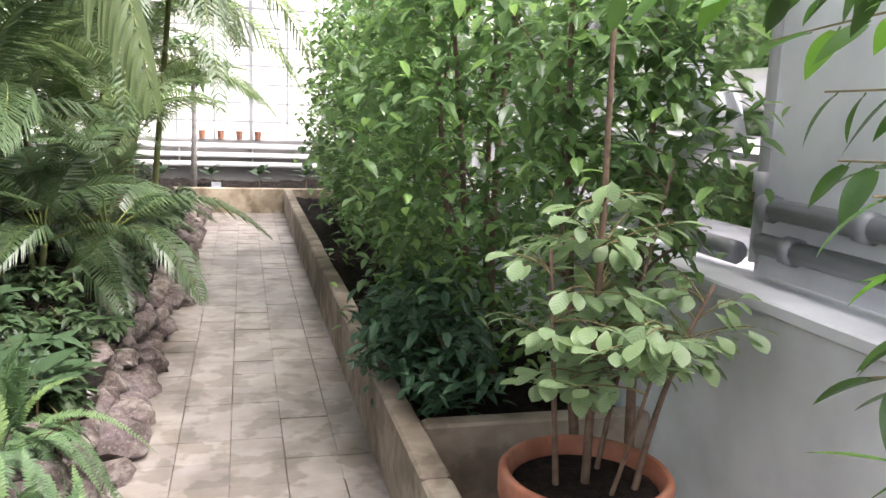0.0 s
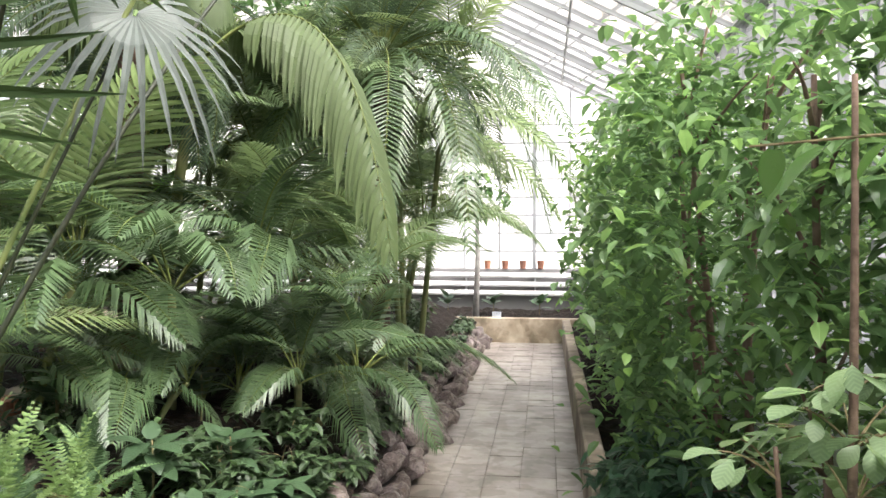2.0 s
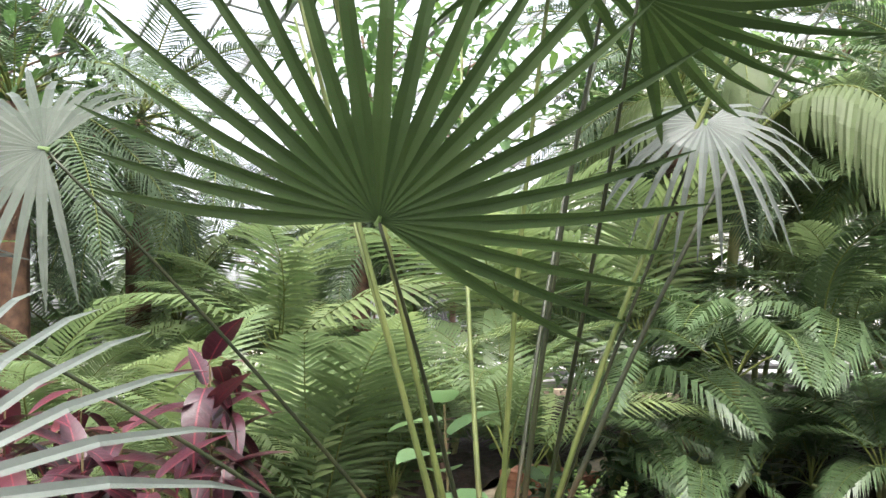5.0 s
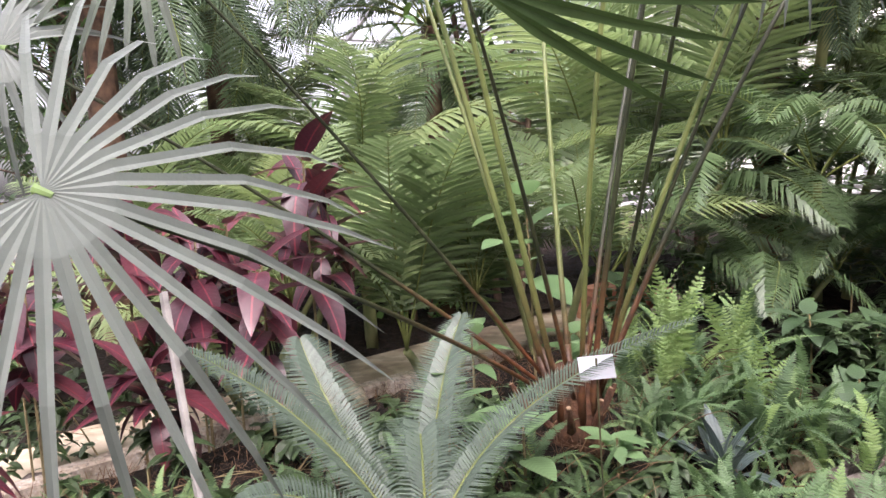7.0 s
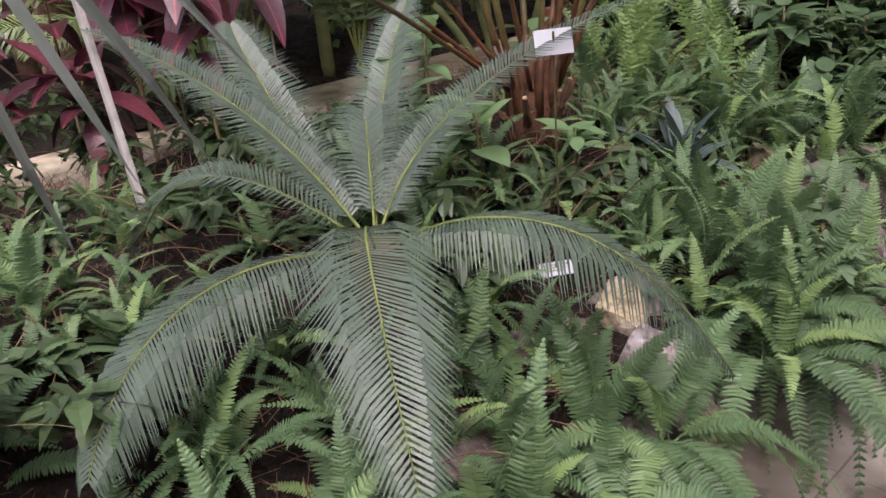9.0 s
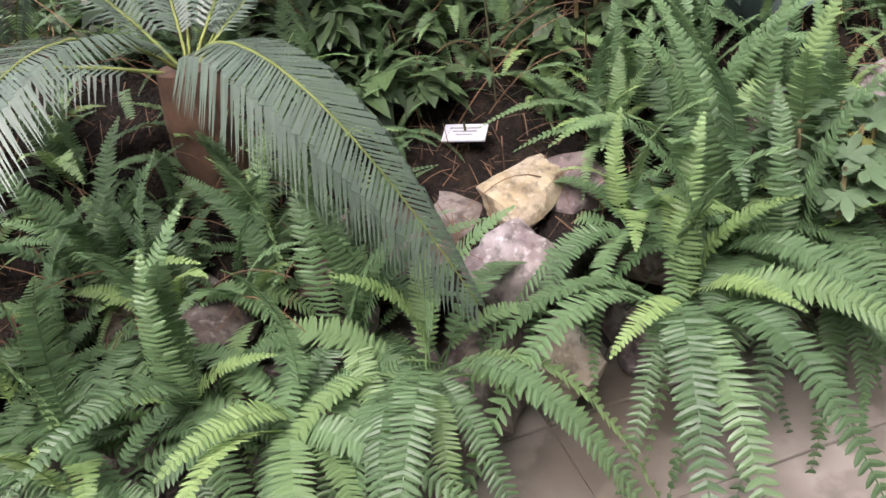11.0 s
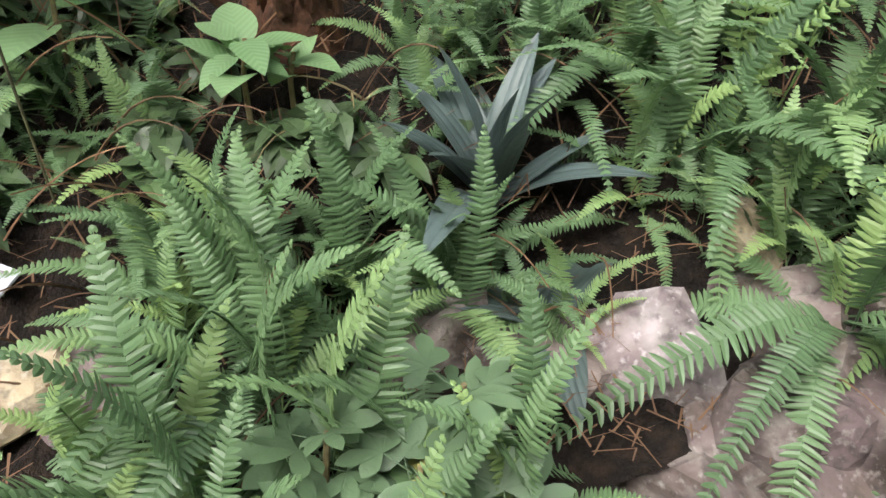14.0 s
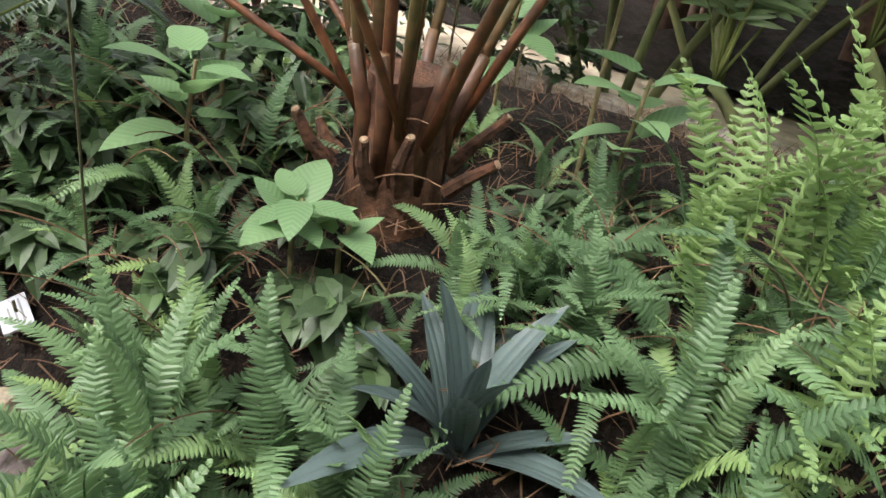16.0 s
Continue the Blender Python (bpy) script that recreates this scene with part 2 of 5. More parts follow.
M["terracotta"] = stone_mat("terracotta", [(0.34, 0.13, 0.08), (0.45, 0.19, 0.12), (0.52, 0.27, 0.19)], 5, 0.7, 0.15)


def paint_mat(name, col, rough=0.5, metal=0.0):
    m, nt, b = principled(name, rough, metal, 0.5)
    d = tuple(v * 0.78 for v in col)
    nt.links.new(ramp(nt, [(0.35, d), (0.65, col)], noise_node(nt, 2.3, 6)), b.inputs["Base Color"])
    bump(nt, b, noise_node(nt, 60, 3), 0.08, 0.004)
    return m


M["white"] = paint_mat("white_paint", (0.78, 0.78, 0.78))
M["grey_wall"] = paint_mat("grey_white_plaster", (0.8, 0.81, 0.84), 0.6)
M["steel"] = paint_mat("grey_steel_frame", (0.5, 0.51, 0.52), 0.45)
M["bar"] = paint_mat("grey_glazing_bar", (0.3, 0.31, 0.32), 0.5)
M["plinth"] = paint_mat("grey_plinth", (0.2, 0.195, 0.19), 0.85)
M["foil"] = paint_mat("silver_foil_duct", (0.8, 0.8, 0.82), 0.32, 0.85)
M["pipe"] = paint_mat("grey_pipe", (0.3, 0.31, 0.33), 0.4, 0.3)
M["card"] = paint_mat("white_card", (0.4, 0.42, 0.46), 0.35)
M["ink"] = paint_mat("grey_ink", (0.2, 0.2, 0.2), 0.6)
M["facade"] = paint_mat("pale_render_wall", (0.75, 0.74, 0.71), 0.8)
M["roofing"] = paint_mat("pale_roof", (0.6, 0.58, 0.56), 0.8)
M["outside"] = stone_mat("pale_gravel_ground", [(0.3, 0.29, 0.27), (0.45, 0.44, 0.42)], 2)


def glass_mat():
    m = bpy.data.materials.new("greenhouse_glass")
    m.use_nodes = True
    nt = m.node_tree
    nt.nodes.remove(nt.nodes["Principled BSDF"])
    tr = nt.nodes.new("ShaderNodeBsdfTransparent")
    gl = nt.nodes.new("ShaderNodeBsdfGlossy")
    gl.inputs["Roughness"].default_value = 0.05
    tr.inputs[0].default_value = (0.95, 0.97, 0.96, 1)
    fr = nt.nodes.new("ShaderNodeFresnel")
    fr.inputs[0].default_value = 1.45
    mx = nt.nodes.new("ShaderNodeMixShader")
    nt.links.new(fr.outputs[0], mx.inputs[0])
    nt.links.new(tr.outputs[0], mx.inputs[1])
    nt.links.new(gl.outputs[0], mx.inputs[2])
    nt.links.new(mx.outputs[0], nt.nodes["Material Output"].inputs[0])
    return m


M["glass"] = glass_mat()

# ---- mesh tools ----
def gz(x, y):
    """Height of the mounded soil in the long bed."""
    k = max(0.0, min(1.0, (-0.35 - x) / 0.75))
    b = max(0.0, min(1.0, (-1.9 - x) / 0.9))
    return 0.3 + 0.34 * k * k * (3 - 2 * k) - 0.3 * b * b * (3 - 2 * b)


rng = random.Random(7)
V = Vector


class Geo:
    """Collects corners and faces of one mesh."""

    def __init__(self):
        self.v, self.f = [], []

    def add(self, vs, fs):
        k = len(self.v)
        self.v += [tuple(p) for p in vs]
        self.f += [tuple(i + k for i in q) for q in fs]

    def tube(self, pts, r0, r1=None, n=6, cap=True):
        pts = [V(p) for p in pts]
        r1 = r0 if r1 is None else r1
        vs, fs = [], []
        m = len(pts)
        ref = V((0.31, 0.17, 0.93))
        for i, p in enumerate(pts):
            t = (pts[min(i + 1, m - 1)] - pts[max(i - 1, 0)]).normalized()
            if abs(t.dot(ref)) > 0.97:
                ref = V((0.9, 0.3, 0.1))
            a = t.cross(ref).normalized()
            b = t.cross(a)
            r = r0 + (r1 - r0) * i / max(m - 1, 1)
            for k in range(n):
                w = 2 * math.pi * k / n
                vs.append(p + a * (r * math.cos(w)) + b * (r * math.sin(w)))
        for i in range(m - 1):
            for k in range(n):
                fs.append((i * n + k, i * n + (k + 1) % n, (i + 1) * n + (k + 1) % n, (i + 1) * n + k))
        if cap:
            fs.append(tuple(range(n - 1, -1, -1)))
            fs.append(tuple((m - 1) * n + k for k in range(n)))
        self.add(vs, fs)

    def box(self, a, b, bev=0.0):
        (x0, y0, z0), (x1, y1, z1) = a, b
        if bev <= 0:
            vs = [(x, y, z) for z in (z0, z1) for y in (y0, y1) for x in (x0, x1)]
            self.add(vs, [(0, 2, 3, 1), (4, 5, 7, 6), (0, 1, 5, 4), (2, 6, 7, 3), (0, 4, 6, 2), (1, 3, 7, 5)])
            return
        c = bev
        ring = [(x0 + c, y0), (x1 - c, y0), (x1, y0 + c), (x1, y1 - c), (x1 - c, y1), (x0 + c, y1), (x0, y1 - c), (x0, y0 + c)]
        inner = [(x0 + 2 * c, y0 + c), (x1 - 2 * c, y0 + c), (x1 - c, y0 + 2 * c), (x1 - c, y1 - 2 * c), (x1 - 2 * c, y1 - c), (x0 + 2 * c, y1 - c), (x0 + c, y1 - 2 * c), (x0 + c, y0 + 2 * c)]
        vs = [(*p, z0) for p in ring] + [(*p, z1 - c) for p in ring] + [(*p, z1) for p in inner]
        fs = [tuple(range(7, -1, -1)), tuple(range(16, 24))]
        for i in range(8):
            j = (i + 1) % 8
            fs += [(i, j, 8 + j, 8 + i), (8 + i, 8 + j, 16 + j, 16 + i)]
        self.add(vs, fs)

    def mesh(self, name, mat, smooth=False):
        me = bpy.data.meshes.new(name)
        me.from_pydata(self.v, [], self.f)
        if mat is not None:
            me.materials.append(mat)
        if smooth:
            me.polygons.foreach_set("use_smooth", [True] * len(me.polygons))
        me.update()
        return me


def part(name, geo, material, parent, label="", smooth=False, m=None):
    """Links a mesh as one object under a thing. geo: a Geo or a mesh that alike parts share."""
    me = geo.mesh(name, material, smooth) if isinstance(geo, Geo) else geo
    ob = new(name, me)
    ob.parent = parent
    if m is not None:
        ob.matrix_local = m
    if label:
        ob["label"] = label
    return ob


def thing(name, at, label, category, group="", kind="", turn=0.0, scale=1.0):
    ob = new(name)
    at = V(at)
    if -3.0 < at.x < -0.45 and 0.25 < at.z < 0.45:
        at.z = gz(at.x, at.y) - 0.02
    ob.matrix_world = Matrix.Translation(at) @ Matrix.Rotation(turn, 4, "Z") @ Matrix.Scale(scale, 4)
    ob.empty_display_size = 0.1
    return tagged(ob, label, category, group, kind)


def solid(name, geo, material, label, category, kind="", group="", smooth=False, m=None):
    ob = new(name, geo.mesh(name, material, smooth))
    if m is not None:
        ob.matrix_world = m
    return tagged(ob, label, category, group, kind)


def bez(p0, p1, p2, n):
    p0, p1, p2 = V(p0), V(p1), V(p2)
    return [p0 * (1 - s) ** 2 + p1 * (2 * s * (1 - s)) + p2 * s * s for s in (i / n for i in range(n + 1))]


def blade(g, base, way, normal, length, width, droop=0.0, segs=3, fold=0.25, profile=None):
    """One leaf blade: two halves folded along the midrib, bending down towards its tip."""
    way, normal = way.normalized(), normal.normalized()
    side = way.cross(normal).normalized()
    up = side.cross(way)
    prof = profile or (lambda s: math.sin(math.pi * (0.12 + 0.88 * s)) ** 0.8)
    vs, fs = [], []
    p = V(base)
    d = V(way)
    step = length / segs
    for i in range(segs + 1):
        s = i / segs
        w = width * 0.5 * max(prof(s), 0.0) if i < segs else 0.0
        if i == segs:
            vs.append(p)
        else:
            vs += [p - side * w + up * (w * fold), p, p + side * w + up * (w * fold)]
        d = (d + V((0, 0, -droop / segs))).normalized()
        p = p + d * step
    for i in range(segs - 1):
        a = 3 * i
        fs += [(a, a + 1, a + 4, a + 3), (a + 1, a + 2, a + 5, a + 4)]
    a = 3 * (segs - 1)
    fs += [(a, a + 1, a + 3), (a + 1, a + 2, a + 3)]
    g.add(vs, fs)


def pinna(g, base, way, normal, length, width, droop=0.0):
    """A fern pinna: an oblong leaflet with a blunt tip."""
    side = way.cross(normal)
    if side.length < 1e-6:
        return
    side.normalize()
    bent = (way + V((0, 0, -droop))).normalized()
    p1, p2, p3 = base + way * (length * 0.35), base + (way + bent) * (length * 0.37), base + bent * length
    w = width * 0.5
    lift = way.cross(side) * (w * 0.35)
    g.add([base - side * w * 1.05, base + side * w * 1.05, p1 + side * w * 1.0, p1 - side * w * 0.95, p2 + side * w * 0.72, p2 - side * w * 0.66, p3, base - lift, p1 - lift, p2 - lift * 0.6], [(0, 7, 8, 3), (7, 1, 2, 8), (3, 8, 9, 5), (8, 2, 4, 9), (5, 9, 6), (9, 4, 6)])


def flat_blade(g, base, way, normal, length, width, droop=0.0):
    """A small narrow leaflet: four triangles, lightly bent."""
    side = way.cross(normal)
    if side.length < 1e-6:
        return
    side.normalize()
    p1 = base + way * (length * 0.45)
    p2 = base + (way + V((0, 0, -droop))).normalized() * length
    w = width * 0.5
    g.add([base - side * w * 0.55, base + side * w * 0.55, p1 + side * w, p1 - side * w, p2], [(0, 1, 2, 3), (3, 2, 4)])


def pinnate(p0, p1, p2, n, llen, lw, rad=0.006, vee=0.3, droop=0.4, start=0.12, lean=(0.35, 0.9), r=None, profile=None, wide=False, jitter=0.08, blunt=False):
    """A feather leaf along the curve p0, p1, p2: a tapering midrib and leaflets on both sides. Returns midrib and blade meshes."""
    r = r or rng
    pts = bez(p0, p1, p2, 14)
    rib, g = Geo(), Geo()
    rib.tube(pts, rad, rad * 0.25, 5)
    prof = profile or (lambda s: math.sin(math.pi * (0.1 + 0.88 * s)) ** 0.6)
    a, b, c = V(p0), V(p1), V(p2)
    for i in range(n):
        s = start + (1 - start) * (i + 0.5) / n
        p = a * (1 - s) ** 2 + b * (2 * s * (1 - s)) + c * s * s
        t = ((b - a) * (1 - s) + (c - b) * s).normalized()
        side = t.cross(V((0, 0, 1)))
        if side.length < 0.05:
            side = t.cross(V((0, 1, 0)))
        side.normalize()
        up = side.cross(t)
        q = (s - start) / (1 - start)
        lean_s = lean[0] + (lean[1] - lean[0]) * q
        L = llen * max(prof(q), 0.12)
        for sg in (-1, 1):
            d = (side * sg + t * lean_s + up * vee + V((r.uniform(-jitter, jitter), r.uniform(-jitter, jitter), r.uniform(-jitter, jitter)))).normalized()
            if wide:
                blade(g, p, d, up, L * r.uniform(0.9, 1.08), lw, droop, 4, 0.3, lambda u: min(1, 0.35 + 3 * u) * (1 - u * u * 0.6))
            elif blunt:
                pinna(g, p, d, (up + V((r.uniform(-0.4, 0.4), r.uniform(-0.4, 0.4), r.uniform(-0.2, 0.2)))).normalized(), L * r.uniform(0.9, 1.06), lw, droop)
            else:
                (pinna if blunt else flat_blade)(g, p, d, up, L * r.uniform(0.92, 1.06), lw, droop)
    return rib, g


def joined(rib, g):
    o = Geo()
    o.add(rib.v, rib.f)
    o.add(g.v, g.f)
    return o


def fan(n, R, span=310, fused=0.42, droop=0.25, r=None, w=1.0):
    """A fan leaf round the origin, opening towards +Y, facing +Z: folded segments joined near the hub, free and bending at the tips."""
    r = r or rng
    g = Geo()
    da = radians(span) / n
    for i in range(n):
        a = -radians(span) / 2 + da * (i + 0.5)
        L = R * (0.82 + 0.18 * math.cos(a * 0.5)) * r.uniform(0.93, 1.05)
        dirn = V((math.sin(a), math.cos(a), 0))
        sd = V((math.cos(a), -math.sin(a), 0))
        dz = -droop * r.uniform(0.7, 1.4)
        hw = L * fused * math.tan(da / 2) * 1.02
        cols = []
        for s, k in ((0.0, 0.03), (fused * 0.5, 0.5), (fused, 1.0), (fused + (1 - fused) * 0.4, 0.9 * w), (fused + (1 - fused) * 0.75, 0.6 * w), (1.0, 0.06)):
            zz = dz * L * max(0, s - fused * 0.6) ** 2
            c = dirn * (L * s) + V((0, 0, zz))
            hh = hw * k
            cols.append((c - sd * hh + V((0, 0, hh * 0.28)), c - V((0, 0, hh * 0.22)), c + sd * hh + V((0, 0, hh * 0.28))))
        vs = [p for c in cols for p in c]
        fs = []
        for j in range(len(cols) - 1):
            q = 3 * j
            fs += [(q, q + 1, q + 4, q + 3), (q + 1, q + 2, q + 5, q + 4)]
        g.add(vs, fs)
    return g


def rock_mesh(seed, name, mat, rough=0.35):
    bm = bmesh.new()
    bmesh.ops.create_icosphere(bm, subdivisions=3, radius=0.5)
    off = V((seed * 7.3, seed * 3.1, seed * 1.7))
    rr = random.Random(seed + 500)
    planes = [(V((rr.gauss(0, 1), rr.gauss(0, 1), rr.gauss(0, 1))).normalized(), rr.uniform(0.26, 0.42)) for _ in range(7)]
    planes += [(V(d) + V((rr.uniform(-0.25, 0.25), rr.uniform(-0.25, 0.25), rr.uniform(-0.25, 0.25))), rr.uniform(0.34, 0.44)) for d in ((0, 0, 1), (0, 0, -1), (1, 0, 0), (-1, 0, 0), (0, 1, 0), (0, -1, 0))]
    for v in bm.verts:
        c = v.co.normalized()
        k = min(d / n.dot(c) for n, d in planes if n.dot(c) > 0.05)
        k = min(k, 0.56)
        v.co = c * k * (1 + noise.noise(c * 4 + off) * rough * 0.14 + noise.noise(c * 9 + off) * rough * 0.1)
    me = bpy.data.meshes.new(name)
    bm.to_mesh(me)
    bm.free()
    me.materials.append(mat)
    return me


def aim(at, way, up=(0, 0, 1)):
    """A pose at a place with local Y along way and local Z near up."""
    y = V(way).normalized()
    x = y.cross(V(up))
    if x.length < 1e-4:
        x = V((1, 0, 0))
    x.normalize()
    z = x.cross(y)
    m = Matrix((x, y, z)).transposed().to_4x4()
    m.translation = V(at)
    return m

# ---- structure ----
PX0, PX1, PY0, PY1 = -0.1, 1.0, -4.0, 14.48
g = Geo()
g.box((-0.75, PY0, -0.12), (PX1 + 0.02, PY1, -0.012))
floor = solid("floor", g, M["joint"], "dirty mortar bed under the paved garden path", "floor", "structure")

g = Geo()
g.box((-60, -60, -0.4), (60, 80, -0.14))
solid("ground", g, M["outside"], "pale gravel ground around the glasshouse", "ground", "structure")


def soil_sheet(name, x0, x1, y0, y1, base, amp, label):
    nx, ny = int((x1 - x0) / 0.055) + 1, int((y1 - y0) / 0.055) + 1
    s = Geo()
    vs = []
    for j in range(ny + 1):
        for i in range(nx + 1):
            x, y = x0 + (x1 - x0) * i / nx, y0 + (y1 - y0) * j / ny
            z = (gz(x, y) if base is None else base) + amp * noise.noise(V((x * 0.8, y * 0.8, 3))) + 0.05 * noise.noise(V((x * 4, y * 4, 1))) + 0.03 * noise.noise(V((x * 13, y * 13, 1))) + 0.025 * noise.noise(V((x * 29, y * 29, 1)))
            vs.append((x, y, z))
    fs = [(j * (nx + 1) + i, j * (nx + 1) + i + 1, (j + 1) * (nx + 1) + i + 1, (j + 1) * (nx + 1) + i) for j in range(ny) for i in range(nx)]
    s.add(vs, fs)
    return solid(name, s, M["soil"], label, "soil", "structure", smooth=True)


soil_sheet("ground_bed", -3.1, -0.28, -4, 14.45, None, 0.03, "dark moist planting soil with litter")
soil_sheet("ground_bed_far", -9.0, -4.1, -4, 14.45, 0.3, 0.1, "dark planting soil under palms")
soil_sheet("ground_bed_side", 1.1, 2.15, 5.24, 14.45, 0.26, 0.05, "dark soil behind the low wall")
soil_sheet("ground_bed_end", -9.0, 2.4, 14.6, 16.6, 0.3, 0.05, "dark soil in the end planter")
g = Geo()
g.box((-4.15, -4, -0.05), (-3.05, 14.45, 0.27))
solid("pavement", g, M["concrete"], "dusty pinkish concrete garden walk", "path", "structure")
g = Geo()
g.box((1.12, -4, -0.1), (2.4, 5.145, 0.0))
solid("floor_side", g, M["concrete"], "grey concrete floor beside the path", "floor", "structure")

# low walls
g = Geo()
y = 4.7
while y < 14.3:
    g.box((1.0, y, -0.1), (1.115, min(y + 1.19, 14.47), 0.37 + rng.uniform(-0.012, 0.012)), 0.012)
    y += 1.2
solid("wall_low_side", g, M["concrete"], "low stained concrete edging wall beside the path", "low wall", "structure")
g = Geo()
g.box((1.0, -4, -0.1), (1.115, 4.695, 0.36), 0.012)
solid("wall_low_near", g, M["concrete"], "low stained concrete edging wall", "low wall", "structure")
g = Geo()
g.box((1.12, 5.15, -0.1), (2.15, 5.25, 0.36), 0.012)
solid("wall_low_cross", g, M["concrete"], "low concrete cross wall of the planter", "low wall", "structure")
g = Geo()
g.box((-9, 14.485, -0.1), (2.4, 14.6, 0.37), 0.012)
solid("wall_low_end", g, M["concrete"], "pale concrete end wall of the path", "low wall", "structure")

# glasshouse: x from -9 to 2.45, y from -4.2 to 16.9
GX0, GX1, GY0, GY1, EAVE, RIDGE = -9.0, 2.45, -4.2, 16.9, 3.6, 6.4
GXM = (GX0 + GX1) / 2


def sill(name, a, b):
    s = Geo()
    s.box(a, b, 0.01)
    return solid(name, s, M["plinth"], "grey plinth wall under the glazing", "wall", "structure")


sill("wall_north", (GX0, GY1, -0.1), (GX1, GY1 + 0.2, 0.98))
sill("wall_south", (GX0, GY0 - 0.2, -0.1), (GX1, GY0, 0.98))
sill("wall_west", (GX0 - 0.2, GY0 - 0.2, -0.1), (GX0, GY1 + 0.2, 0.98))
g = Geo()
g.box((2.42, -4.2, -0.1), (2.6, 4.9, 3.6), 0.01)
solid("wall_east_near", g, M["grey_wall"], "smooth grey-white plastered wall", "wall", "structure")
g = Geo()
g.box((2.42, 4.905, -0.1), (2.6, 17.1, 0.8), 0.01)
solid("wall_east", g, M["grey_wall"], "grey-white plinth wall under the side glazing", "wall", "structure")
# boxed ledge along the side wall
g = Geo()
g.box((2.16, 2.6, -0.1), (2.415, 14.4, 1.0), 0.01)
g.box((2.13, 2.58, 1.005), (2.415, 14.42, 1.05), 0.008)
solid("trim_ledge", g, M["grey_wall"], "grey boxed-in ledge with a white top edge", "ledge", "structure")


def glazing(name, o, u, w, ulen, vlen, du, dv, bar=0.035):
    """A glazed field from corner o along u and w: glass sheets and a grid of bars."""
    u, w, o = V(u).normalized(), V(w).normalized(), V(o)
    nrm = u.cross(w)
    root = thing(name, o, "grey-framed greenhouse glazing", "window", kind="structure")
    nu, nv = max(1, round(ulen / du)), max(1, round(vlen / dv))
    su, sv = ulen / nu, vlen / nv
    gl = Geo()
    for i in range(nu):
        gl.add([u * (i * su), u * ((i + 1) * su), u * ((i + 1) * su) + w * vlen, u * (i * su) + w * vlen], [(0, 1, 2, 3)])
    p = part("pane", gl, M["glass"], root)
    p.visible_shadow = False
    fr = Geo()

    def bar_at(p0, p1, t):
        d = (p1 - p0).normalized()
        s = d.cross(nrm).normalized() * t / 2
        n2 = nrm * t * 0.8
        vs = [p0 - s - n2, p0 + s - n2, p0 + s + n2, p0 - s + n2, p1 - s - n2, p1 + s - n2, p1 + s + n2, p1 - s + n2]
        fr.add(vs, [(0, 1, 2, 3), (7, 6, 5, 4), (0, 4, 5, 1), (1, 5, 6, 2), (2, 6, 7, 3), (3, 7, 4, 0)])

    for i in range(nu + 1):
        bar_at(u * (i * su), u * (i * su) + w * vlen, bar if i % 3 else bar * 2)
    for j in range(nv + 1):
        bar_at(w * (j * sv) + nrm * 0.003, w * (j * sv) + u * ulen + nrm * 0.003, bar * 0.9)
    part("window_frame", fr, M["bar"], root)
    return root


glazing("window_1", (GX0, GY1 + 0.1, 0.98), (1, 0, 0), (0, 0, 1), GX1 - GX0, EAVE - 0.98, 0.62, 0.34)
glazing("window_2", (GX0 - 0.1, GY0, 0.98), (0, 1, 0), (0, 0, 1), GY1 - GY0, EAVE - 0.98, 0.62, 0.66)
glazing("window_3", (2.5, 4.91, 0.8), (0, 1, 0), (0, 0, 1), GY1 - 4.91, EAVE - 0.8, 0.62, 0.7)
glazing("window_4", (GX0, GY0 - 0.1, 0.98), (1, 0, 0), (0, 0, 1), GX1 - GX0, EAVE - 0.98, 0.62, 0.66)
half = GXM - GX0
slope = math.hypot(half, RIDGE - EAVE)
glazing("window_roof_west", (GX0, GY0, EAVE), (0, 1, 0), (half, 0, RIDGE - EAVE), GY1 - GY0, slope, 0.62, 1.6, 0.03)
glazing("window_roof_east", (GX1, GY0, EAVE), (0, 1, 0), (-half, 0, RIDGE - EAVE), GY1 - GY0, slope, 0.62, 1.6, 0.03)
for nm, yy in (("window_gable_north", GY1 + 0.1), ("window_gable_south", GY0 - 0.1)):
    r = thing(nm, (GX0, yy, EAVE), "glazed gable above the end wall", "window", kind="structure")
    gg = Geo()
    gg.add([(0, 0, 0), (GX1 - GX0, 0, 0), (half, 0, RIDGE - EAVE)], [(0, 1, 2)])
    part("pane", gg, M["glass"], r).visible_shadow = False
    gg = Geo()
    for i in range(1, 18):
        x = (GX1 - GX0) * i / 18
        h = (RIDGE - EAVE) * (1 - abs(x - half) / half)
        gg.box((x - 0.018, -0.03, 0), (x + 0.018, 0.03, h))
    part("window_frame", gg, M["bar"], r)

# heating pipes below the end glazing
for i, zz in enumerate((0.56, 0.72, 0.88)):
    g = Geo()
    g.tube([(GX0 + 0.3, GY1 - 0.12, zz), (GX1 - 0.1, GY1 - 0.12, zz)], 0.048, None, 10)
    solid("heating_pipe", g, M["white"], "white painted heating pipe along the plinth wall", "pipe", group="heating pipes", smooth=True)
for i, zz in enumerate((0.5, 0.7, 0.9, 1.1)):
    g = Geo()
    g.tube([(GX0 + 0.15, GY0 + 0.3, zz), (GX0 + 0.15, GY1 - 0.3, zz)], 0.05, None, 10)
    solid("heating_pipe", g, M["white"], "white painted heating pipe along the side wall", "pipe", group="heating pipes", smooth=True)

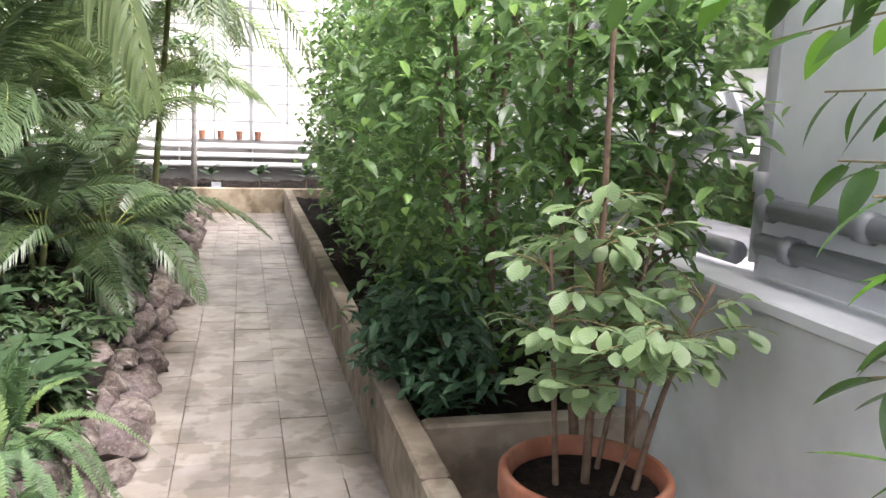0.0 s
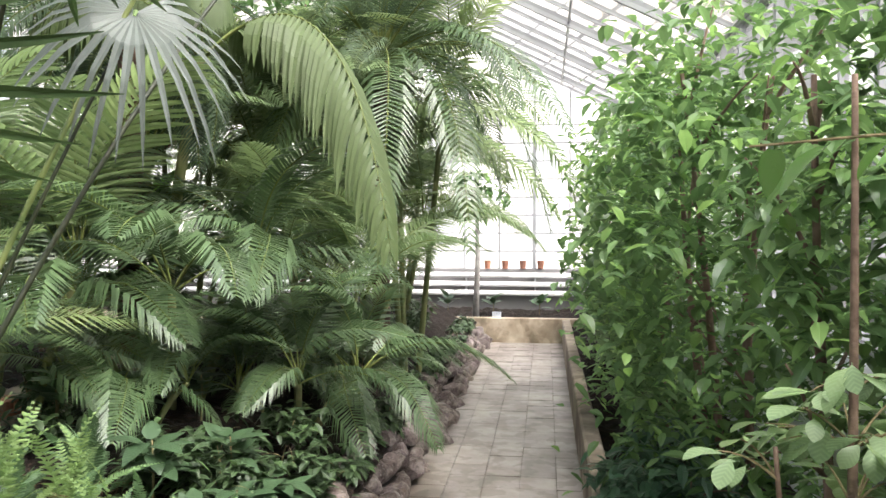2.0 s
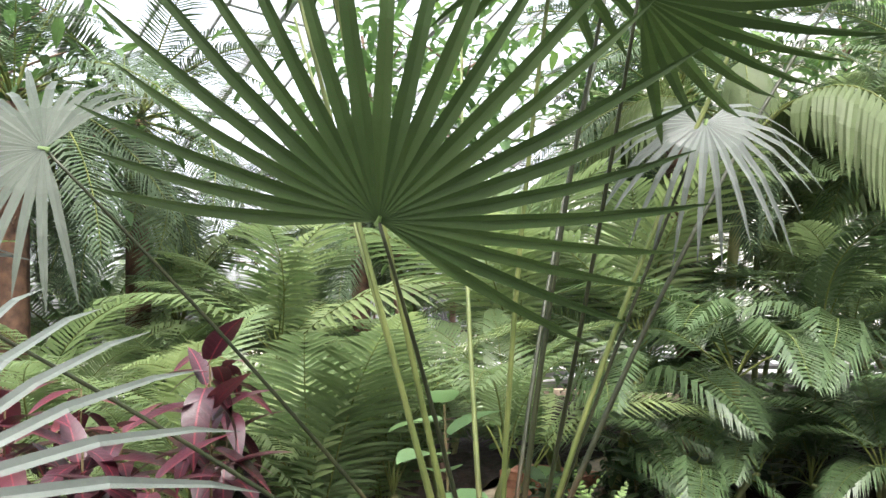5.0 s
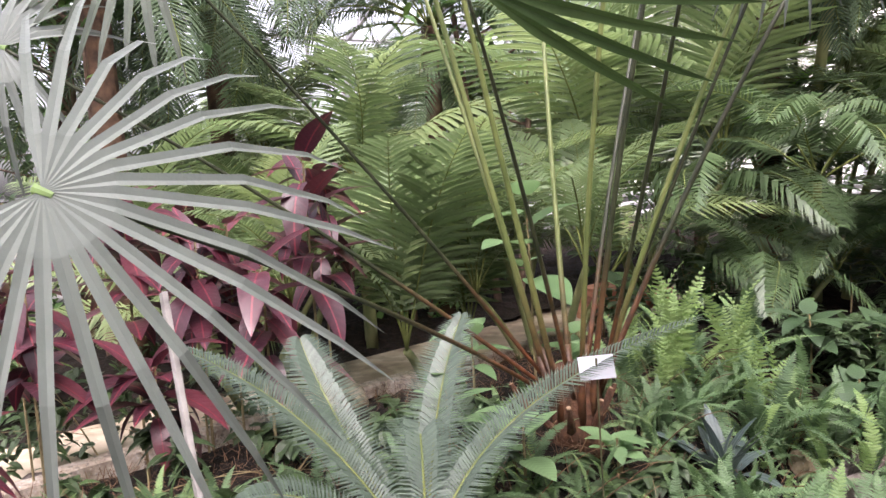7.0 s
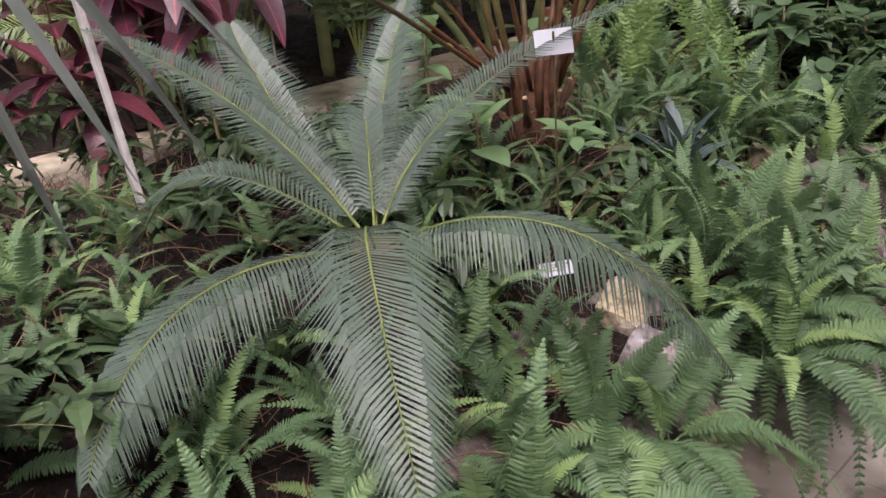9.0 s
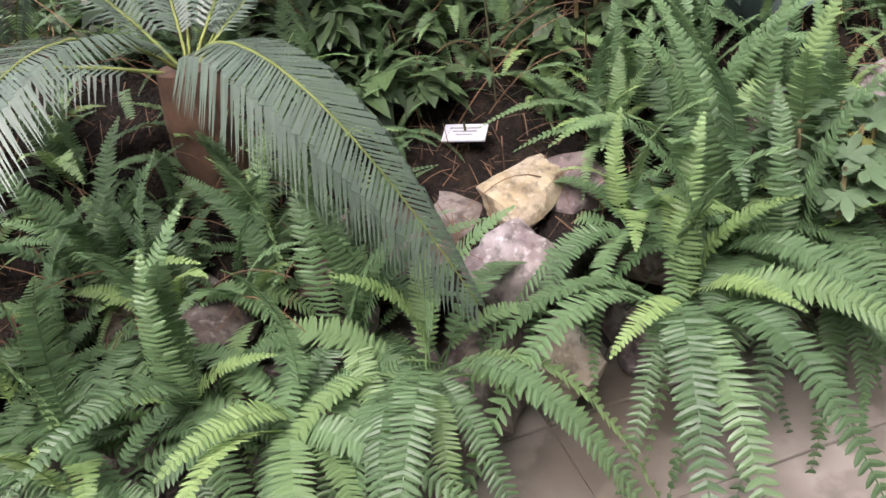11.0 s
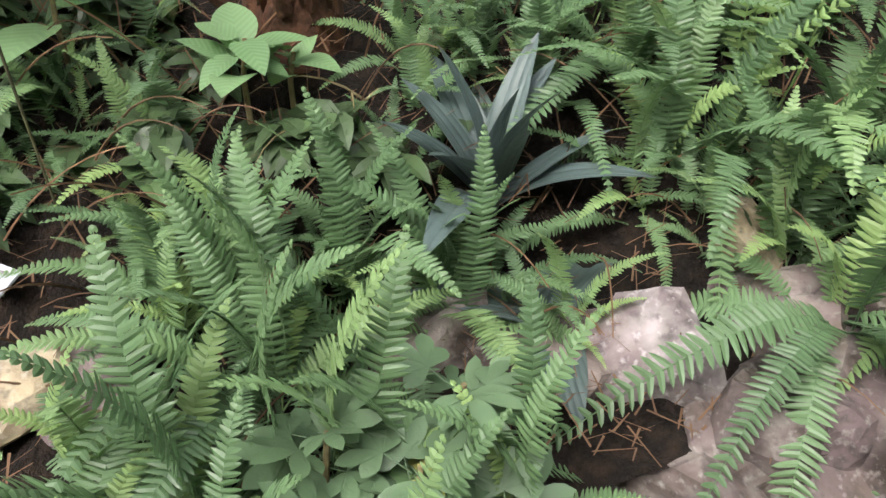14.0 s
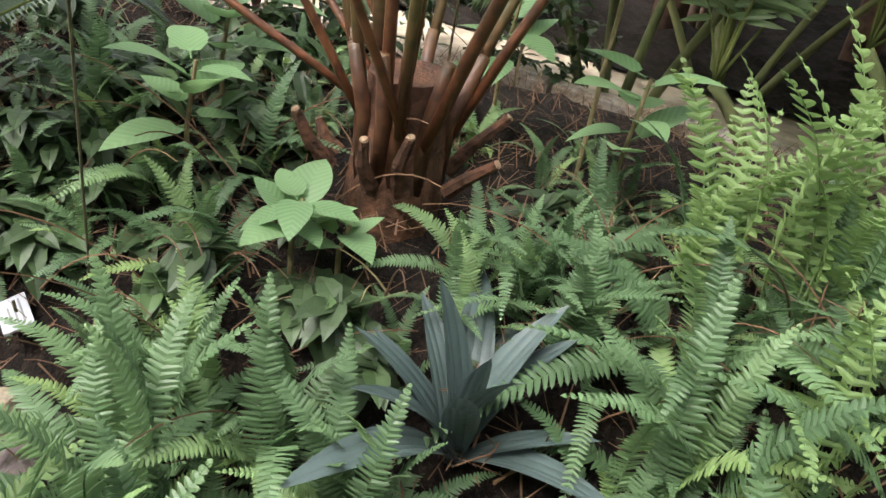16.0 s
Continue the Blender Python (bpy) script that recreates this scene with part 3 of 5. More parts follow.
for i in range(9):
    g = Geo()
    g.box((GX0 + 0.8 + i * 1.25, GY1 - 0.11, 0.5), (GX0 + 0.83 + i * 1.25, GY1 + 0.002, 0.93))
    solid("pipe_bracket", g, M["steel"], "grey steel bracket holding the heating pipes", "bracket", group="pipe brackets")
for i in range(10):
    g = Geo()
    g.box((GX0 - 0.002, GY0 + 0.8 + i * 2.0, 0.44), (GX0 + 0.14, GY0 + 0.83 + i * 2.0, 1.14))
    solid("pipe_bracket", g, M["steel"], "grey steel bracket holding the heating pipes", "bracket", group="pipe brackets")

# ducts and pipes on the side wall
g = Geo()
g.tube([(2.25, 14.0, 1.8), (2.25, 5.4, 1.8), (2.24, 5.15, 1.78), (2.22, 4.98, 1.7), (2.22, 4.92, 1.55)], 0.1, None, 14)
solid("ventilation_duct", g, M["foil"], "silver foil-wrapped duct with an elbow on the side wall", "duct", smooth=True)
g = Geo()
g.tube([(2.25, 14.0, 1.5), (2.25, 5.1, 1.5)], 0.085, None, 14)
solid("ventilation_duct", g, M["foil"], "silver insulated heating duct on the side wall", "duct", smooth=True)
g = Geo()
g.tube([(2.36, 14.0, 1.12), (2.36, 5.0, 1.12), (2.36, 4.95, 1.12)], 0.05, None, 10)
solid("grey_pipe", g, M["pipe"], "grey pipe along the side wall", "pipe", smooth=True)
g = Geo()
for zz, ends in ((1.33, (4.2, 4.7)), (1.19, (3.9, 4.55))):
    g = Geo()
    g.tube([(2.33, 2.5, zz), (2.33, 4.76, zz)], 0.042, None, 10)
    for yy in ends:
        g.tube([(2.33, yy, zz), (2.33, yy + 0.06, zz)], 0.054, None, 10)
    solid("grey_pipe", g, M["pipe"], "grey water pipe with couplings on the plaster wall", "pipe", smooth=True)
g = Geo()
g.tube([(2.37, 4.85, 1.1), (2.37, 4.85, 3.4)], 0.022, None, 8)
g.tube([(2.37, 4.85, 1.38), (2.37, 4.85, 1.46)], 0.034, None, 8)
solid("riser_pipe", g, M["steel"], "thin galvanised riser pipe at the wall corner", "pipe", smooth=True)

# building outside
bld = thing("neighbour_house", (-6, 34, -0.14), "pale rendered building beyond the glazing", "house")
g = Geo()
g.box((-16, 0, 0), (22, 9, 11.2))
part("wall", g, M["facade"], bld)
g = Geo()
g.add([(-16.5, -0.5, 11.2), (22.5, -0.5, 11.2), (22.5, 4.5, 13.6), (-16.5, 4.5, 13.6), (-16.5, 9.5, 11.2), (22.5, 9.5, 11.2)], [(0, 1, 2, 3), (3, 2, 5, 4), (0, 3, 4), (1, 5, 2)])
part("roof", g, M["roofing"], bld)
for i in range(9):
    for j in range(3):
        wn = Geo()
        wn.box((-14 + i * 4, -0.04, 1.2 + j * 2.8), (-12.8 + i * 4, 0.05, 2.8 + j * 2.8))
        part("window", wn, M["steel"], bld)

# ---- plants: shared leaf meshes ----
FERN = {}


def fern_set(key, arch, L, n, pl, pw, count, mat, rib=0.0022):
    out = []
    for k in range(count):
        r = random.Random(hash(arch) % 97 + k * 13 + n)
        e = arch * r.uniform(0.8, 1.2)
        tip = V((r.uniform(-0.05, 0.05) * L, L * (1 - 0.25 * abs(e)), L * (0.35 - e)))
        mid = V((0, L * 0.52, L * (0.42 - 0.12 * e)))
        rb, bl = pinnate((0, 0, 0), mid, tip, n, pl, pw, rib, 0.1, 0.06, 0.1, (0.2, 0.5), r, lambda s: min(1, 0.55 + 2 * s) * (1 - s ** 2.2) ** 0.7 * 1.05, jitter=0.1, blunt=True)
        out.append(joined(rb, bl).mesh("frond_blade", mat))
    return out


FERN["arch"] = fern_set("arch", 0.55, 0.46, 38, 0.04, 0.0094, 6, M["fern"])
FERN["hang"] = fern_set("hang", 1.0, 0.5, 42, 0.037, 0.009, 6, M["fern"])
FERN["up"] = fern_set("up", 0.15, 0.43, 35, 0.04, 0.0095, 5, M["fern"])
FERN["new"] = fern_set("new", 0.35, 0.34, 29, 0.035, 0.0092, 4, M["fern_new"])
FERN["ladder"] = fern_set("ladder", 0.2, 0.5, 19, 0.046, 0.0125, 4, M["fern_new"])
FERN["dry"] = fern_set("dry", 0.8, 0.4, 20, 0.02, 0.006, 2, M["fern_dry"])


def fern(at, n, size, elev=(15, 65), lean=None, hang=0.3, new_share=0.16, seed=0, up=0.2, dry=1, only=None, label="green sword fern with arching feathery fronds in the bed"):
    r = random.Random(seed * 31 + 5)
    t = thing("sword_fern", at, label, "fern", "sword ferns in the beds")
    for i in range(n):
        az = 2 * math.pi * (i + r.uniform(-0.4, 0.4)) / n
        u = r.random()
        kind = "new" if u < new_share else "hang" if u < new_share + hang else "up" if u < new_share + hang + up else "arch"
        if only:
            kind = only
        if i < dry:
            kind = "dry"
        el = radians(r.uniform(*elev))
        if kind in ("up", "ladder"):
            el = radians(r.uniform(45, 75))
        if kind == "hang":
            el = radians(r.uniform(-5, 25))
        way = V((math.cos(az) * math.cos(el), math.sin(az) * math.cos(el), math.sin(el)))
        if lean:
            way = (way + V(lean) * 0.6).normalized()
        m = aim((r.uniform(-0.03, 0.03), r.uniform(-0.03, 0.03), 0.0), way) @ Matrix.Rotation(r.uniform(-0.35, 0.35), 4, "Y") @ Matrix.Scale(size * r.uniform(0.75, 1.15), 4)
        part("frond", r.choice(FERN[kind]), None, t, m=m)
    return t


def ovate(s):
    return math.sin(math.pi * min(1, 0.08 + 0.92 * s) ** 0.75) ** 0.9


def obovate(s):
    return math.sin(math.pi * (0.05 + 0.93 * s) ** 1.4) ** 0.8


def straplike(s):
    return min(1, 0.45 + 2.2 * s) * (1 - s ** 3) ** 0.8


def leaf_mesh(name, L, W, mat, prof=ovate, droop=0.4, segs=7, fold=0.18, stalk=0.0):
    g = Geo()
    if stalk:
        g.tube([(0, 0, 0), (0, stalk, 0)], 0.0022, 0.0018, 4)
    blade(g, V((0, stalk, 0)), V((0, 1, 0.1)), V((0, 0, 1)), L, W, droop, segs, fold, prof)
    return g.mesh(name, mat, True)


LEAF = {
    "broad": [leaf_mesh("leaf_blade", 0.115, 0.07, M["broad"], ovate, d, stalk=0.02) for d in (0.35, 0.7)],
    "pot": [leaf_mesh("leaf_blade", 0.1, 0.06, M["pot_leaf"], obovate, d, stalk=0.01) for d in (0.2, 0.5, 0.8)],
    "rubber": [leaf_mesh("leaf_blade", 0.13, 0.058, M["rubber"], ovate, d, stalk=0.012) for d in (0.2, 0.5)],
    "heart": [leaf_mesh("leaf_blade", 0.26, 0.19, M["broad"], ovate, 0.5, 9, stalk=0.03)],
    "strap": [leaf_mesh("leaf_blade", 0.31, 0.06, M["strap"], lambda s: math.sin(math.pi * (0.1 + 0.88 * s)) ** 0.9, d, 11, 0.35) for d in (0.5, 0.9, 1.4)],
    "strap_wide": [leaf_mesh("leaf_blade", 0.24, 0.095, M["strap"], ovate, 0.7, 9, 0.2)],
    "red": [leaf_mesh("leaf_blade", 0.28, 0.095, M["red"], ovate, d, 8, 0.22, stalk=0.03) for d in (0.5, 1.1, 1.6)],
    "yellow": [leaf_mesh("leaf_blade", 0.06, 0.035, M["yellow"], ovate, 0.4, stalk=0.01)],
    "banana": [leaf_mesh("leaf_blade", 1.3, 0.42, M["banana"], straplike, 0.7, 12, 0.3, stalk=0.2)],
    "dark": [leaf_mesh("leaf_blade", 0.16, 0.09, M["dark_leaf"], ovate, d, stalk=0.03) for d in (0.3, 0.7)],
}


def fingers(mat):
    g = Geo()
    g.tube([(0, 0, 0), (0, 0.06, 0.01)], 0.002, 0.0016, 4)
    for a, L in ((-1.5, 0.06), (-0.8, 0.085), (0, 0.1), (0.8, 0.085), (1.5, 0.06)):
        blade(g, V((0, 0.06, 0.01)), V((math.sin(a), math.cos(a), 0.05)), V((0, 0, 1)), L, 0.034, 0.3, 6, 0.2, obovate)
    return g.mesh("leaf_blade", mat, True)


LEAF["fingers"] = [fingers(M["finger"])]


def rosette(name, at, label, cat, kind, n, elev, size, seed=0, height=0.0, group="", stem=None, lean=None):
    """A small plant: leaves round a short stem."""
    r = random.Random(seed * 17 + 3)
    t = thing(name, at, label, cat, group)
    if height > 0:
        g = Geo()
        g.tube([(0, 0, -0.04), (0.01, 0, height * 0.6), (0, 0.01, height)], 0.006, 0.004, 5)
        part("stem", g, stem or M["twig"], t)
    for i in range(n):
        az = i * 2.4 + r.uniform(-0.3, 0.3)
        el = radians(r.uniform(*elev))
        way = V((math.cos(az) * math.cos(el), math.sin(az) * math.cos(el), math.sin(el)))
        if lean:
            way = (way + V(lean)).normalized()
        z = height * (0.55 + 0.45 * (i + 1) / n) if height else 0
        part("leaf", r.choice(LEAF[kind]), None, t, m=aim((0, 0, z), way) @ Matrix.Scale(size * r.uniform(0.7, 1.15), 4))
    return t


# ---- fan palm with its cut stalks ----
FB = V((-1.08, 4.2, 0.71))
palm = thing("fan_palm", FB, "fan palm with long stalks and cut red-brown base", "palm")
r = random.Random(11)
g = Geo()
g.tube([(0, 0, -0.15), (0, 0, 0.06), (0.01, 0, 0.19)], 0.1, 0.07, 14)
part("trunk", g, M["stub"], palm, "fibrous red-brown palm base")


def stalk_leaf(hub, facing, towards, R, mat, n=26, droop=0.25, base_off=(0, 0, 0.1), bow=0.12, rad=0.0085, span=300, stalk="stalk_dark", fused=0.42, w=1.0):
    hub = V(hub) - FB
    b = V(base_off)
    mid = (b + hub) * 0.5 + V((0, 0, bow)) + V((b.x, b.y, 0)) * 0.6
    s = Geo()
    s.tube(bez(b, mid, hub, 14), rad, rad * 0.5, 6)
    st = part("stalk", s, M[stalk], palm, smooth=True)
    f = fan(n, R, span, fused, droop, random.Random(n * 7 + int(R * 100)), w)
    y = V(towards).normalized()
    z = V(facing).normalized()
    x = y.cross(z).normalized()
    z = x.cross(y)
    m = Matrix((x, y, z)).transposed().to_4x4()
    m.translation = hub
    lf = part("fan_leaf", f, M[mat], palm, m=m)
    k = Geo()
    k.tube([(0, -0.012, -0.004), (0, 0.0, -0.002), (0, 0.014, -0.001)], 0.008, 0.005, 7)
    part("hub", k, M["fern_new"], lf, "yellow-green leaf hub")


stalk_leaf((-0.667, 3.428, 2.025), (0.4, -0.62, -0.7), (0.64, -0.17, 0.74), 0.76, "fan", 24, 0.22, (0.05, -0.06, 0.1), span=226, fused=0.32, w=0.85)
stalk_leaf((-0.409, 4.537, 2.36), (0.42, -0.62, 0.7), (0.1, -0.6, -0.7), 0.37, "fan_sheen", 26, 1.0, (0.06, 0.02, 0.1), fused=0.35, w=0.8)
stalk_leaf((-0.432, 2.434, 1.607), (0.85, -0.3, 0.42), (0.4, 0.6, -0.38), 0.55, "fan_sheen", 21, 0.65, (-0.02, -0.09, 0.1), span=262, fused=0.17, w=0.95)
stalk_leaf((-0.15, 3.72, 2.46), (0.1, -0.45, -0.85), (0.8, 0.58, 0.0), 0.66, "fan", 18, 0.25, (0.08, 0.04, 0.1), span=170, fused=0.35, w=0.75)
stalk_leaf((-1.4, 2.62, 1.96), (0.6, -0.5, 0.4), (-0.4, -0.6, 0.2), 0.34, "fan_sheen", 24, 0.9, (-0.05, -0.05, 0.1), fused=0.3, w=0.8)
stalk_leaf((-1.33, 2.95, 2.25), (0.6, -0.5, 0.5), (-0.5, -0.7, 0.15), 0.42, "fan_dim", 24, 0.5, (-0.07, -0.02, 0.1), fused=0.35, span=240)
for i in range(9):
    az = i * 2.4
    b = V((0.07 * math.cos(az), 0.07 * math.sin(az), 0.05))
    hgt = r.uniform(1.9, 2.5)
    out = (0.5, 1.15, 0.8, 1.3, 0.95, 0.6, 1.2, 0.75, 1.0)[i]
    top = V((out * math.cos(az) , out * math.sin(az) + 0.15, hgt))
    s = Geo()
    s.tube(bez(b, b + V((out * 0.4 * math.cos(az), out * 0.4 * math.sin(az), hgt * 0.52)), top, 10), r.uniform(0.01, 0.0125), 0.006, 8)
    part("stalk", s, M["stalk" if i % 3 else "stalk_dark"], palm, smooth=True)
    s = Geo()
    o2 = V((math.cos(az), math.sin(az), 0))
    s.tube([b - V((0, 0, 0.06)), b + o2 * 0.012 + V((0, 0, 0.06)), b + o2 * 0.05 + V((0, 0, 0.19))], 0.019, 0.011, 9)
    part("leaf_base", s, M["stalk"], palm, "orange-brown sheath at the stalk foot", smooth=True)
    if i in (2, 5, 7):
        f = fan(24, r.uniform(0.4, 0.5), 300, 0.42, 0.4, random.Random(i))
        part("fan_leaf", f, M["fan"], palm, m=aim(top, (math.cos(az), math.sin(az), 0.25)))
for i in range(8):
    az = i * 2.4 + 0.5
    rr = r.uniform(0.08, 0.13)
    L = r.uniform(0.07, 0.17)
    b = V((rr * math.cos(az), rr * math.sin(az), 0.0))
    tip = b + V((math.cos(az) * r.uniform(0.3, 0.9), math.sin(az) * r.uniform(0.3, 0.9), 0.9)).normalized() * L
    s = Geo()
    s.tube([b, (b + tip) * 0.5 + V((0.008, -0.006, 0)), tip], 0.016, 0.009, 7)
    so = part("cut_stalk", s, M["stub"], palm, "sawn-off red-brown leaf stalk")
    c = Geo()
    d = (tip - b).normalized()
    c.tube([tip, tip + d * 0.004], 0.0088, 0.007, 7)
    part("cut_end", c, M["cut"], so)

# ---- cycad ----
CB = V((-0.71, 3.23, 0.58))
cycad = thing("cycad", CB, "sago cycad with stiff dark blue-green feather leaves", "cycad")
g = Geo()
g.tube([(0, 0, -0.35), (0, 0, 0.0), (0, 0, 0.1)], 0.085, 0.06, 12)
part("trunk", g, M["bark_dark"], cycad)
for k, (tip, via) in enumerate((
    ((-0.08, 2.8, 0.54), (-0.425, 3.007, 0.815)),
    ((-0.54, 2.48, 0.57), (-0.667, 2.777, 0.745)),
    ((0.0, 3.56, 0.45), (-0.28, 3.37, 0.775)),
    ((-1.5, 2.99, 1.16), (-1.121, 3.184, 0.948)),
    ((-1.42, 3.35, 1.12), (-1.19, 3.308, 0.941)),
    ((-1.18, 3.8, 1.14), (-1.018, 3.538, 0.91)),
    ((-0.54, 4.13, 1.13), (-0.799, 3.628, 0.915)),
    ((-1.2, 3.6, 0.78), (-1.0, 3.46, 0.88)),
    ((-1.15, 2.85, 0.66), (-0.98, 3.0, 0.86)),
)):
    foot = V((0, 0, 0.08))
    tip, via = V(tip) - CB, V(via) - CB
    mid = via * 2 - (foot + tip) * 0.5
    L = via.length + (tip - via).length
    rb, bl = pinnate(foot, mid, tip, int(L * 92), 0.175 if k < 3 else 0.125, 0.0072, 0.0045, (0.1, -0.1, -0.15)[k] if k < 3 else 0.4, (0.3, 0.7, 0.7)[k] if k < 3 else 0.3, 0.1, (0.45, 0.9), random.Random(int(L * 1000)), jitter=0.03)
    f = part("feather_leaf", bl, M["cycad"], cycad)
    part("midrib", rb, M["petiole"], f, smooth=True)

# ---- other palms ----
PALM = {}


def palm_set(key, L, n, ll, lw, mat, count, arch, droop, wide=False, vee=0.25):
    out = []
    for k in range(count):
        r = random.Random(k * 7 + n)
        a = arch * r.uniform(0.75, 1.25)
        rb, bl = pinnate((0, 0, 0), (0, L * 0.55, L * 0.18), (r.uniform(-0.06, 0.06) * L, L * (1 - 0.3 * a), -L * a * 0.55), n, ll, lw, 0.008, vee, droop, 0.18, (0.35, 0.9), r, wide=wide)
        out.append((rb.mesh("midrib", M["petiole"], True), bl.mesh("feather_blade", mat)))
    PALM[key] = out


palm_set("areca", 1.5, 42, 0.36, 0.021, M["palm"], 4, 0.55, 0.5)
palm_set("areca_deep", 1.4, 44, 0.34, 0.02, M["areca_shaded"], 4, 0.75, 0.6)
palm_set("phoenix", 1.35, 52, 0.24, 0.011, M["phoenix"], 4, 0.6, 0.35)
palm_set("kentia", 1.7, 26, 0.5, 0.04, M["palm"], 3, 0.3, 0.7, True, 0.15)


def feather_palm(name, at, key, n, label, stem_h, stem_r, elev, size=1.0, seed=0, lean=(0, 0, 0), stems=1, spread=0.2, stem_mat="cane", az0=0.0, arc=2 * math.pi):
    r = random.Random(seed + 40)
    t = thing(name, at, label, "palm")
    for s in range(stems):
        a = 2 * math.pi * s / stems + seed
        b = V((spread * 0.5 * math.cos(a), spread * 0.5 * math.sin(a), -0.1)) if stems > 1 else V((0, 0, -0.1))
        top = b + V((spread * 1.6 * math.cos(a), spread * 1.6 * math.sin(a), stem_h * r.uniform(0.7, 1.15))) if stems > 1 else V((0, 0, stem_h))
        top = top + V(lean)
        g = Geo()
        g.tube(bez(b, b * 0.5 + top * 0.5 + V((0, 0, 0.1)), top, 8), stem_r, stem_r * 0.75, 8)
        part("stem" if stems > 1 else "trunk", g, M[stem_mat], t, smooth=True)
        for i in range(n):
            az = az0 + arc * (i + r.uniform(-0.3, 0.3)) / n + s
            el = radians(r.uniform(*elev))
            way = V((math.cos(az) * math.cos(el), math.sin(az) * math.cos(el), math.sin(el)))
            rb, bl = r.choice(PALM[key])
            m = aim(top, way) @ Matrix.Rotation(r.uniform(-0.5, 0.5), 4, "Y") @ Matrix.Scale(size * r.uniform(0.75, 1.1), 4)
            f = part("feather_leaf", bl, None, t, m=m)
            part("midrib", rb, None, f)
    return t


feather_palm("areca_palm", (-1.6, 7.15, 0.3), "areca_deep", 7, "clumping areca palm with slender cane stems", 0.9, 0.03, (20, 75), 0.95, 1, stems=6, spread=0.28)
DP = V((-0.63, 9.0, 0.3))
dp = feather_palm("date_palm", DP, "phoenix", 30, "date palm with a dark trunk and arching leaves", 2.75, 0.085, (5, 80), 1.2, 3, stem_mat="bark_dark")
for tp, md in (((0.787, 8.69, 1.63), (0.42, 8.8, 3.35)), ((0.9, 7.5, 2.25), (0.3, 8.2, 3.5)), ((0.35, 10.2, 2.0), (0.1, 9.8, 3.5)), ((0.25, 7.7, 1.5), (0.1, 8.2, 3.3)), ((-0.3, 7.3, 1.4), (-0.3, 8.0, 3.3)), ((-1.3, 7.6, 1.6), (-1.0, 8.2, 3.4)), ((0.55, 8.0, 2.5), (0.2, 8.5, 3.6))):
    rb, bl = pinnate((0, 0, 2.75), V(md) - DP, V(tp) - DP, 62, 0.32, 0.019, 0.008, 0.2, 0.35, 0.15, (0.5, 1.0), random.Random(int(tp[1] * 10)))
    f = part("feather_leaf", bl, M["areca_shaded"], dp)
    part("midrib", rb, M["petiole"], f, smooth=True)
feather_palm("areca_palm", (-0.82, 7.3, 0.3), "areca_deep", 7, "clumping palm with dark drooping leaves and cane stems", 0.4, 0.022, (5, 75), 0.74, 4, stems=6, spread=0.2)
feather_palm("areca_palm", (-0.75, 8.2, 0.3), "areca", 7, "areca palm with yellow-green leaves beside the path", 1.0, 0.025, (15, 75), 0.85, 21, stems=4, spread=0.2)
feather_palm("areca_palm", (-2.2, 8.6, 0.3), "areca", 9, "tall areca palm with arching leaves", 2.1, 0.03, (0, 75), 1.1, 22, stems=4, spread=0.3)
feather_palm("kentia_palm", (-2.2, 6.4, 0.3), "kentia", 9, "palm with hanging pale leaflets on thin stems", 1.2, 0.035, (45, 85), 0.85, 23, stems=2)
feather_palm("kentia_palm", (-2.75, 5.0, 0.3), "kentia", 9, "palm with hanging pale leaflets on thin stems", 0.5, 0.03, (50, 86), 0.75, 24, stems=2)
feather_palm("areca_palm", (-4.4, 4.6, 0.3), "areca", 8, "feathery palm beyond the far walk", 0.8, 0.025, (10, 80), 0.9, 25, stems=5, spread=0.3)
feather_palm("date_palm", (-4.9, 6.9, 0.3), "phoenix", 28, "date palm with fine drooping leaves", 2.6, 0.1, (-45, 60), 1.3, 26, stem_mat="bark_dark")
feather_palm("date_palm", (-7.2, 4.4, 0.3), "phoenix", 30, "tall date palm near the side glazing", 3.2, 0.12, (-50, 60), 1.5, 27, stem_mat="bark_dark")
feather_palm("areca_palm", (-1.5, 6.45, 0.3), "areca_deep", 6, "young areca palm with low feathery leaves", 0.45, 0.02, (5, 60), 0.62, 5, stems=4, spread=0.15)
feather_palm("areca_palm", (-2.3, 5.4, 0.3), "areca", 6, "areca palm with narrow green leaves", 0.6, 0.025, (30, 80), 0.8, 6, stems=4, spread=0.2)
feather_palm("kentia_palm", (-3.9, 8.5, 0.27), "kentia", 8, "kentia palm with broad drooping pale leaflets", 0.9, 0.04, (35, 80), 0.95, 8, stems=2)
feather_palm("kentia_palm", (-4.6, 5.8, 0.27), "kentia", 9, "kentia palm with broad drooping pale leaflets", 1.2, 0.05, (20, 75), 0.9, 12, stems=2)
feather_palm("areca_palm", (-5.6, 8.5, 0.3), "areca", 9, "tall areca palm at the back", 2.0, 0.03, (10, 70), 1.2, 9, stems=5, spread=0.35)
feather_palm("areca_palm", (-3.0, 10.2, 0.3), "areca", 9, "tall areca palm beside the walk", 2.0, 0.03, (10, 70), 1.2, 10, stems=5, spread=0.35)
feather_palm("date_palm", (-5.2, 4.1, 0.3), "phoenix", 26, "tall date palm with a rough brown trunk", 3.1, 0.12, (-40, 60), 1.3, 14, stem_mat="bark_dark")
feather_palm("date_palm", (-6.5, 2.2, 0.3), "phoenix", 26, "tall date palm with a rough brown trunk", 2.6, 0.12, (-40, 60), 1.35, 15, stem_mat="bark_dark")
feather_palm("areca_palm", (-6.8, 6.0, 0.3), "areca", 9, "areca palm by the glass wall", 1.4, 0.03, (10, 70), 1.3, 16, stems=5, spread=0.4)
